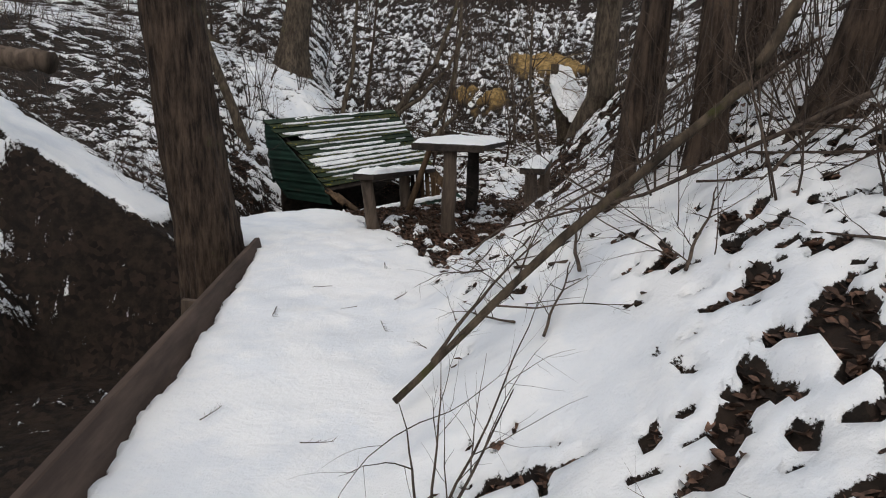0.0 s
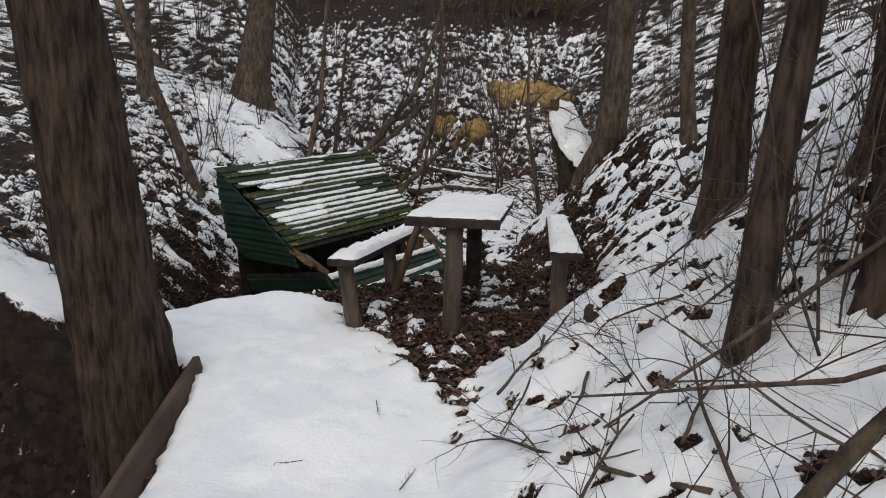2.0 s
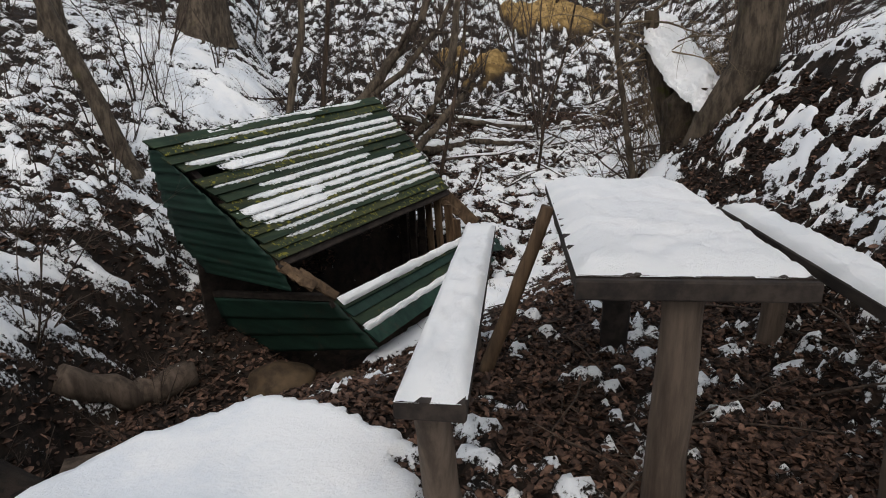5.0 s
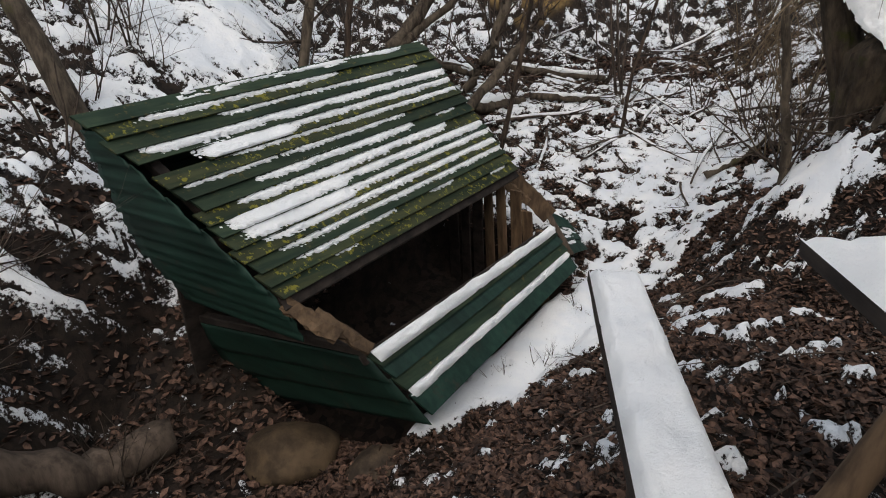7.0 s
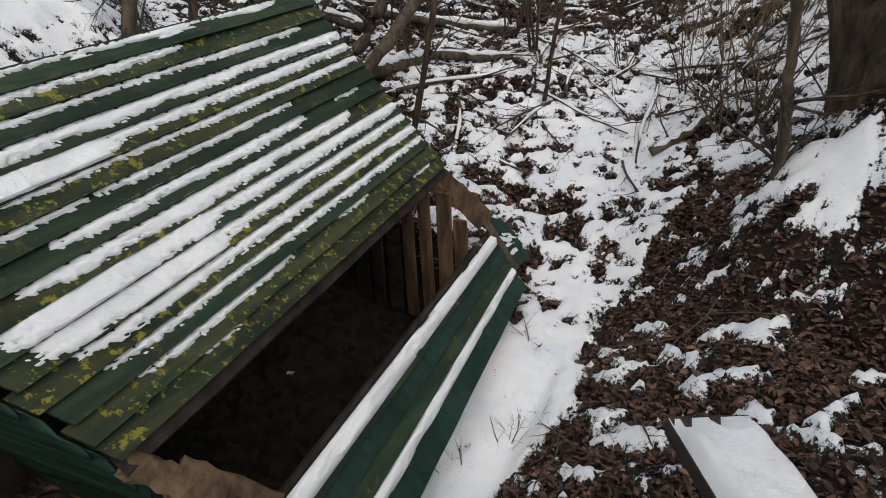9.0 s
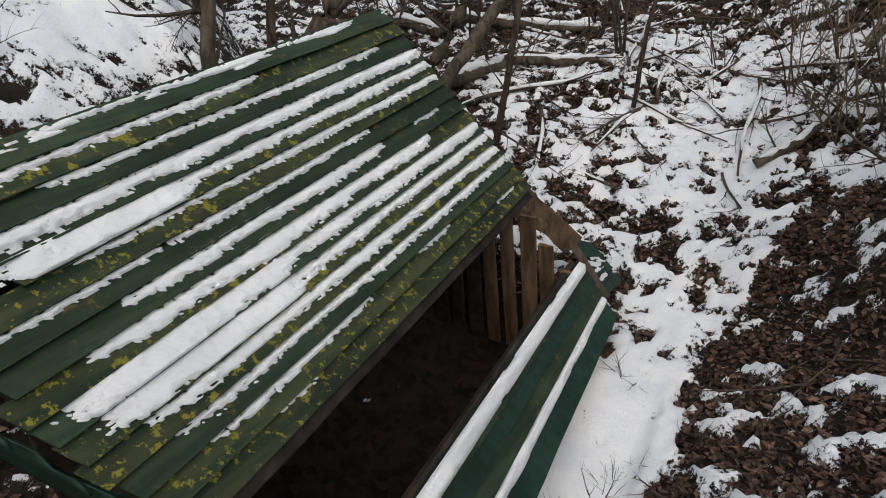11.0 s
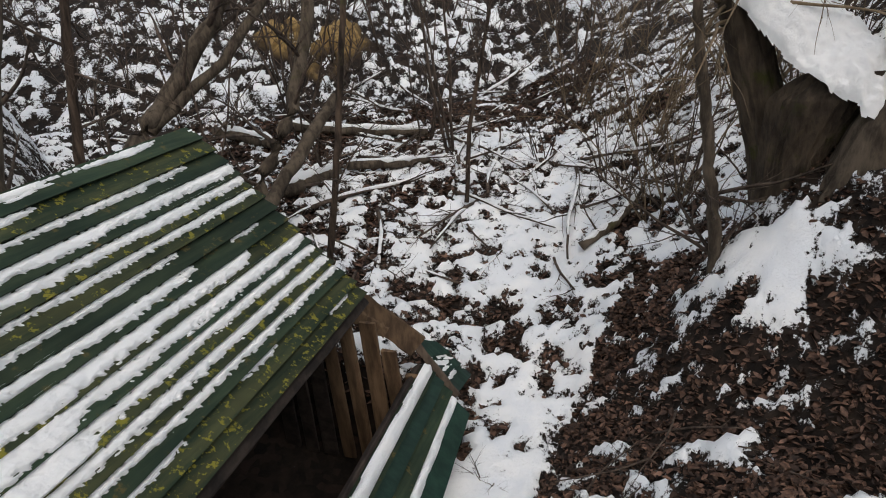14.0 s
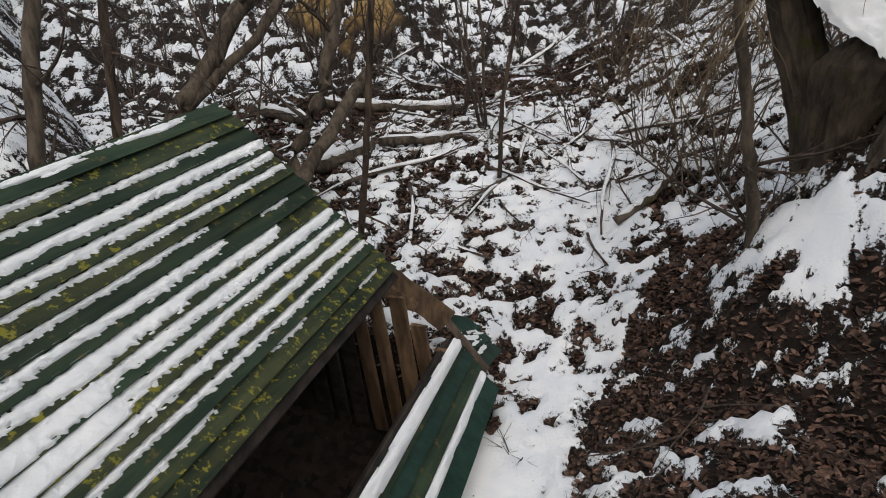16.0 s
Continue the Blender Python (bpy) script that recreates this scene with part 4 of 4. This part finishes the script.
build_limb("sapling", [(1.0, 12.5, 0.5), (1.08, 12.55, 1.1), (1.35, 12.7, 1.95), (1.6, 12.9, 3.2)], [0.02, 0.018, 0.015, 0.006], "thin leaning sapling in the ravine", "sapling", BARK, 48, 6, 0.6, "saplings")
build_limb("sapling", [(1.40, 10.15, 0.45), (1.36, 10.15, 0.85), (1.30, 10.14, 1.12), (1.23, 10.13, 1.48), (1.15, 10.12, 1.86), (1.12, 10.2, 3.0)], [0.034, 0.032, 0.028, 0.026, 0.022, 0.012], "crooked peeling stem on the leafy bank", "sapling", BARK_GREY, 49, 10, 0.7, "saplings")
build_limb("fallen_log", [(-6.2, 15.4, 3.4), (-5.4, 15.2, 2.7), (-4.2, 14.9, 1.75)], [0.10, 0.12, 0.13], "fallen brown trunk lying down the far bank", "log", BARK_GREY, 51, 6, 1.0)


# ---------------------------------------------------------------- brush
def build_shrub(seed, stems, height, spread, mat, name, label, group, radius=0.008, kids=4, depth=2):
    rng = random.Random(seed)
    shrub = thing(name, label, "shrub", group)
    t = Tubes()
    for _ in range(stems):
        a = rng.uniform(0, 6.283)
        lean = rng.uniform(0.1, spread)
        branch(t, rng, V(math.cos(a) * 0.06, math.sin(a) * 0.06, -0.06), V(math.cos(a) * lean, math.sin(a) * lean, 1), height * rng.uniform(0.6, 1.0), radius * rng.uniform(0.7, 1.3), depth, 0.14, kids, 0.65, 4, 0.02)
    tagged(t.make("crown", mat, shrub), "thin bare stems", kind="stuff")
    return shrub


def scatter(makers, count, region, seed, size=(0.8, 1.25), tilt=0.12, avoid=None):
    """Stands copies of each shrub about a stretch of ground."""
    rng = random.Random(seed)
    made = [f() for f in makers]
    for ob in made:
        ob["used"] = 0
    n = 0
    while n < count:
        x, y = rng.uniform(region[0], region[1]), rng.uniform(region[2], region[3])
        if avoid and avoid(x, y):
            continue
        k = n % len(made)
        f = rng.uniform(*size)
        m = Matrix.LocRotScale((x, y, ground_z(x, y)), Euler((rng.uniform(-tilt, tilt), rng.uniform(-tilt, tilt), rng.uniform(0, 6.28))), (f, f, f))
        if n < len(made):
            made[k].matrix_basis = m
        else:
            c = copy_thing(made[k], Matrix.Identity(4))
            c.matrix_basis = m
        n += 1
    for ob in made:
        del ob["used"]


def off_path(x, y):
    return x < float(right_toe(y)) + 1.2


scatter([lambda: build_shrub(61, 5, 0.9, 0.9, TWIG, "shrub", "thin bare shrub standing in the snow on the slope", "slope shrubs", 0.005), lambda: build_shrub(62, 3, 1.5, 0.5, TWIG, "shrub", "tall thin bare shrub on the slope", "slope shrubs", 0.006), lambda: build_shrub(63, 7, 0.7, 0.8, TWIG, "shrub", "low spreading bare shrub on the slope", "slope shrubs", 0.006)], 46, (0.9, 3.8, 2.3, 7.4), 70, avoid=off_path)
scatter([lambda: build_shrub(64, 6, 1.5, 0.6, STRAW, "shrub", "pale dry brush on the leafy bank", "bank brush"), lambda: build_shrub(65, 6, 1.1, 0.9, TWIG, "shrub", "tangled bare brush on the leafy bank", "bank brush")], 20, (1.9, 4.2, 10.2, 14.5), 71)
def brush_field(name, kinds, count, region, seed, mat, label, size=(0.8, 1.25)):
    """Far brush that nobody could count, joined."""
    rng = random.Random(seed)
    lib = []
    for k, (stems, height, spread, radius, kids) in enumerate(kinds):
        t, r2 = Tubes(), random.Random(seed + k)
        for _ in range(stems):
            a, lean = r2.uniform(0, 6.283), r2.uniform(0.1, spread)
            branch(t, r2, V(0, 0, -0.06), V(math.cos(a) * lean, math.sin(a) * lean, 1), height * r2.uniform(0.6, 1.0), radius * r2.uniform(0.7, 1.3), 2, 0.15, kids, 0.65, 4, 0.02)
        lib.append((np.array([tuple(v) for v in t.v]), t.f))
    verts, faces, base = [], [], 0
    for n in range(count):
        v, f = lib[n % len(lib)]
        x, y = rng.uniform(region[0], region[1]), rng.uniform(region[2], region[3])
        a, k = rng.uniform(0, 6.283), rng.uniform(*size)
        rot = np.array([[math.cos(a), -math.sin(a), 0], [math.sin(a), math.cos(a), 0], [0, 0, 1]])
        verts.append(v @ rot.T * k + np.array([x, y, ground_z(x, y)]))
        faces.extend(tuple(base + i for i in q) for q in f)
        base += len(v)
    ob = from_arrays(name, np.concatenate(verts).tolist(), faces, mat)
    return tagged(ob, label, "brush", kind="stuff")


brush_field("hillside_brush", ((4, 1.8, 0.4, 0.011, 3), (5, 1.2, 0.8, 0.009, 3), (3, 2.6, 0.3, 0.012, 3)), 95, (-9, 7.5, 14.8, 21.5), 72, TWIG, "bare brush over the far snowy hillside")
scatter([lambda: build_shrub(69, 5, 0.9, 0.7, TWIG, "shrub", "small bare shrub on the snowy bank", "bank shrubs", 0.006), lambda: build_shrub(70, 4, 1.3, 0.5, TWIG, "shrub", "thin bare shrub on the snowy bank", "bank shrubs")], 70, (-9.5, -2.9, 7.6, 14.5), 73)
brush_field("hilltop_brush", ((9, 2.2, 0.7, 0.02, 3), (12, 1.5, 0.9, 0.018, 3)), 80, (-15, 14, 21.8, 26), 74, GRASS, "dense brown brush along the top of the hill", (0.9, 1.6))
scatter([lambda: build_shrub(76, 3, 3.6, 0.25, TWIG, "sapling", "tall slim sapling in the ravine", "saplings", 0.016, 4, 2)], 9, (-2.8, 3.2, 12.8, 17), 75)
scatter([lambda: build_shrub(77, 6, 0.5, 1.6, TWIG, "root_tangle", "tangle of bare roots hanging on the ditch bank", "roots", 0.007)], 26, (-4.6, -2.6, 6.6, 9.8), 76, (0.6, 1.2), 0.9)
brush_field("upper_slope_brush", ((7, 1.6, 0.6, 0.011, 3),), 34, (3.6, 8.5, 2.0, 12), 77, TWIG, "dark brush on the slope above the path", (0.8, 1.5))
shrub_near = build_shrub(81, 4, 0.85, 0.55, TWIG, "shrub", "thin forked twig shrub rising from the path edge", "path twigs", 0.007, 3)
shrub_near.location = (0.16, 2.05, ground_z(0.16, 2.05))
shrub_near.rotation_euler = (0.1, -0.25, 1.0)


# fallen sticks, some carrying snow
def build_stick(seed, length, radius, snowy, label, group):
    rng = random.Random(seed)
    stick = thing("fallen_branch", label, "branch", group)
    pts = wander(rng, (-length / 2, 0, 0), (1, 0, 0), length, 9, 0.13)
    pts = [V(p.x, p.y, p.z * 0.35) for p in pts]
    t = Tubes()
    t.add(pts, [radius * (1 - 0.6 * i / 9) for i in range(10)], 6, 0.08, rng)
    t.make("wood", TWIG, stick)
    t = Tubes()
    for _ in range(5):
        i = rng.randint(2, 8)
        branch(t, rng, pts[i], V(0.7, rng.uniform(-1, 1), rng.uniform(-0.1, 0.35)), length * rng.uniform(0.2, 0.4), radius * 0.4, 1, 0.18, 3, 0.7, 4)
    tagged(t.make("twig_spray", TWIG, stick), kind="stuff")
    if snowy:
        t = Tubes()
        lo = rng.randint(0, 2)
        run = pts[lo:lo + 7]
        t.add([p + V(0, 0, radius * 0.75) for p in run], [radius * (0.25 if i in (0, len(run) - 1) else rng.uniform(0.5, 0.95)) for i in range(len(run))], 7, 0.1, rng)
        t.make("snow_line", SNOW, stick, "line of snow on the branch")
    return stick


def strew(makers, count, region, seed, size=(0.7, 1.3), avoid=None):
    rng = random.Random(seed)
    made = [f() for f in makers]
    n = 0
    while n < count:
        x, y = rng.uniform(region[0], region[1]), rng.uniform(region[2], region[3])
        if avoid and avoid(x, y):
            continue
        yaw, f = rng.uniform(0, 6.283), rng.uniform(*size)
        ex, ey = math.cos(yaw) * 0.35, math.sin(yaw) * 0.35
        pitch = -math.atan2(ground_z(x + ex, y + ey) - ground_z(x - ex, y - ey), 0.7)
        z = (ground_z(x + ex, y + ey) + ground_z(x - ex, y - ey)) / 2
        if abs(pitch) > 0.5 or abs(z - ground_z(x, y)) > 0.06:
            continue
        m = Matrix.Translation((x, y, max(z, ground_z(x, y)) + 0.012)) @ Matrix.Rotation(yaw, 4, "Z") @ Matrix.Rotation(pitch, 4, "Y") @ Matrix.Scale(f, 4)
        ob = made[n] if n < len(made) else copy_thing(made[n % len(made)], Matrix.Identity(4))
        ob.matrix_basis = m
        n += 1


def in_shed(x, y):
    u, v = (x + 0.95) * 0.63 + (y - 8.93) * 0.78, (x + 0.95) * -0.78 + (y - 8.93) * 0.63
    return -1.0 < u < 2.6 and -0.1 < v < 1.9


strew([lambda: build_stick(91, 1.0, 0.014, True, "fallen branch lined with snow on the ravine floor", "fallen branches"), lambda: build_stick(92, 0.8, 0.015, False, "bare fallen branch among the leaves", "fallen branches"), lambda: build_stick(93, 1.5, 0.021, True, "thick fallen branch lined with snow on the ravine floor", "fallen branches"), lambda: build_stick(94, 0.6, 0.010, True, "short snowy stick on the ravine floor", "fallen branches")], 105, (-1.6, 3.6, 11.3, 15.6), 95, (0.5, 1.1), in_shed)
strew([lambda: build_stick(96, 0.7, 0.008, False, "thin bare twig fallen on the snowy slope", "fallen twigs"), lambda: build_stick(97, 1.0, 0.010, False, "long thin twig lying on the slope", "fallen twigs")], 30, (0.35, 2.6, 1.6, 6.0), 98, (0.6, 1.2), lambda x, y: x < float(right_toe(y)) + 0.25)
strew([lambda: build_stick(99, 0.22, 0.004, False, "tiny twig on the trodden snow", "path twigs")], 14, (-1.0, 0.1, 2.0, 6.0), 100, (0.4, 0.9))
strew([lambda: build_stick(101, 0.45, 0.006, False, "thin twig among the leaf litter", "litter twigs")], 60, (-0.4, 1.5, 5.9, 10.0), 102, (0.5, 1.3))


def build_snowy_log(pts, radius, label, seed):
    """A fallen log with a broken ridge of snow along its back."""
    log = build_limb("fallen_log", pts, [radius, radius, radius * 0.8], label, "log", BARK_GREY, seed, 3, 0.4, "snowy logs")
    rng, t = random.Random(seed), Tubes()
    line = [V(*pts[0]).lerp(V(*pts[1]), k / 6) for k in range(6)] + [V(*pts[1]).lerp(V(*pts[2]), k / 6) for k in range(7)]
    t.add([p + V(0, 0, radius * 0.8) for p in line], [radius * (0.2 if k in (0, 12) else rng.uniform(0.45, 0.85)) for k in range(13)], 8, 0.12, rng)
    t.make("snow_line", SNOW, log, "ridge of snow on the log")
    return log


build_snowy_log([laid(-0.42, 12.95, 0.05), laid(-0.15, 13.12, 0.06), laid(0.12, 13.28, 0.05)], 0.075, "short thick fallen log topped with snow", 501)
build_snowy_log([laid(-0.2, 14.55, 0.06), laid(0.5, 14.2, 0.07), laid(1.2, 13.95, 0.06)], 0.05, "long fallen branch topped with snow", 502)
build_snowy_log([laid(0.2, 13.25, 0.04), laid(0.6, 13.1, 0.05), laid(0.95, 13.25, 0.04)], 0.04, "crooked fallen branch topped with snow", 503)
build_snowy_log([laid(-0.8, 14.6, 0.06), laid(-0.5, 14.2, 0.07), laid(-0.35, 13.9, 0.06)], 0.06, "fallen log end topped with snow", 504)
build_snowy_log([laid(1.5, 11.55, 0.04), laid(1.75, 11.5, 0.05), laid(2.0, 11.55, 0.05)], 0.035, "short fallen branch topped with snow", 505)


# ---------------------------------------------------------------- leaf litter
def build_leaves(name, count, region, seed, limit, size, label):
    rng = np.random.default_rng(seed)
    x = rng.uniform(region[0], region[1], count * 4)
    y = rng.uniform(region[2], region[3], count * 4)
    s = snow_at(x, y)
    keep = np.nonzero(s + rng.uniform(-0.06, 0.06, len(s)) < limit)[0][:count]
    keep = keep[in_shed_floor(x[keep], y[keep]) < 0.3]
    x, y, s = x[keep], y[keep], s[keep]
    z = land(x, y) + 0.055 * smooth_step(0.42, 0.62, s) + rng.uniform(0.0, 0.025, len(x))
    n = len(x)
    half, wide = rng.uniform(*size, n), rng.uniform(0.3, 0.62, n)
    yaw, tip, rolls, curl = rng.uniform(0, 6.283, n), rng.uniform(-0.6, 0.6, n), rng.uniform(-0.8, 0.8, n), rng.uniform(-0.5, 1.3, n)
    shape = ((-1, 0, 0.0), (-0.2, -1, 1.0), (0.55, -0.7, 0.8), (1, 0, 0.2), (0.55, 0.7, 0.8), (-0.2, 1, 1.0))
    co = np.zeros((n, 6, 3))
    for k, (a, b, c) in enumerate(shape):
        px, py, pz = a * half, b * half * wide, c * half * wide * curl
        py, pz = py * np.cos(rolls) - pz * np.sin(rolls), py * np.sin(rolls) + pz * np.cos(rolls)
        px, pz = px * np.cos(tip) - pz * np.sin(tip), px * np.sin(tip) + pz * np.cos(tip)
        co[:, k, 0] = x + px * np.cos(yaw) - py * np.sin(yaw)
        co[:, k, 1] = y + px * np.sin(yaw) + py * np.cos(yaw)
        co[:, k, 2] = z + pz + 0.006
    base = np.arange(n)[:, None] * 6
    quads = np.concatenate([base + np.array([0, 1, 2, 3]), base + np.array([0, 3, 4, 5])], 0)
    me = bpy.data.meshes.new(name)
    me.vertices.add(n * 6)
    me.vertices.foreach_set("co", co.ravel())
    me.loops.add(quads.size)
    me.loops.foreach_set("vertex_index", quads.ravel())
    me.polygons.add(len(quads))
    me.polygons.foreach_set("loop_start", np.arange(0, quads.size, 4))
    me.update(calc_edges=True)
    me.materials.append(LEAF)
    return tagged(new(name, me), label, "leaves", kind="stuff")


build_leaves("leaf_litter", 52000, (-1.8, 2.2, 4.2, 11.0), 1, 0.40, (0.010, 0.027), "dead brown leaves carpeting the ground round the table")
build_leaves("leaf_litter", 26000, (-1.2, 3.6, 10.4, 15), 2, 0.47, (0.014, 0.034), "dead brown leaves among patchy snow in the ravine")
build_leaves("leaf_litter", 9000, (0.0, 3.2, 1.4, 6.5), 3, 0.50, (0.013, 0.031), "curled brown leaves poking through the slope snow")
build_leaves("leaf_litter", 5000, (-4.5, -1.2, 7.6, 11.0), 4, 0.36, (0.02, 0.045), "dark leaves on the ditch bank")

scatter([lambda: build_shrub(120, 4, 0.24, 2.2, TWIG, "twig_clump", "small clump of dead twigs in the snow by the shed", "twig clumps", 0.004, 3)], 6, (-0.5, 0.5, 9.1, 10.3), 121, (0.6, 1.1), 0.3, lambda x, y: not (-0.05 < (x + 0.95) * 0.78 - (y - 8.93) * 0.63 < 0.35))

scatter([lambda: build_shrub(130, 8, 0.8, 1.1, TWIG, "shrub", "dense tangled bare shrub among dark leaves", "tangled shrubs", 0.006)], 11, (1.6, 3.0, 2.2, 4.6), 131, (0.7, 1.2))
scatter([lambda: build_shrub(140, 6, 0.75, 2.6, TWIG, "shrub", "low sprawl of fine bare twigs over the snow", "sprawling twigs", 0.003, 3)], 11, (0.55, 1.75, 2.7, 5.4), 141, (0.7, 1.3), 0.25, lambda x, y: x < float(right_toe(y)) + 0.45)
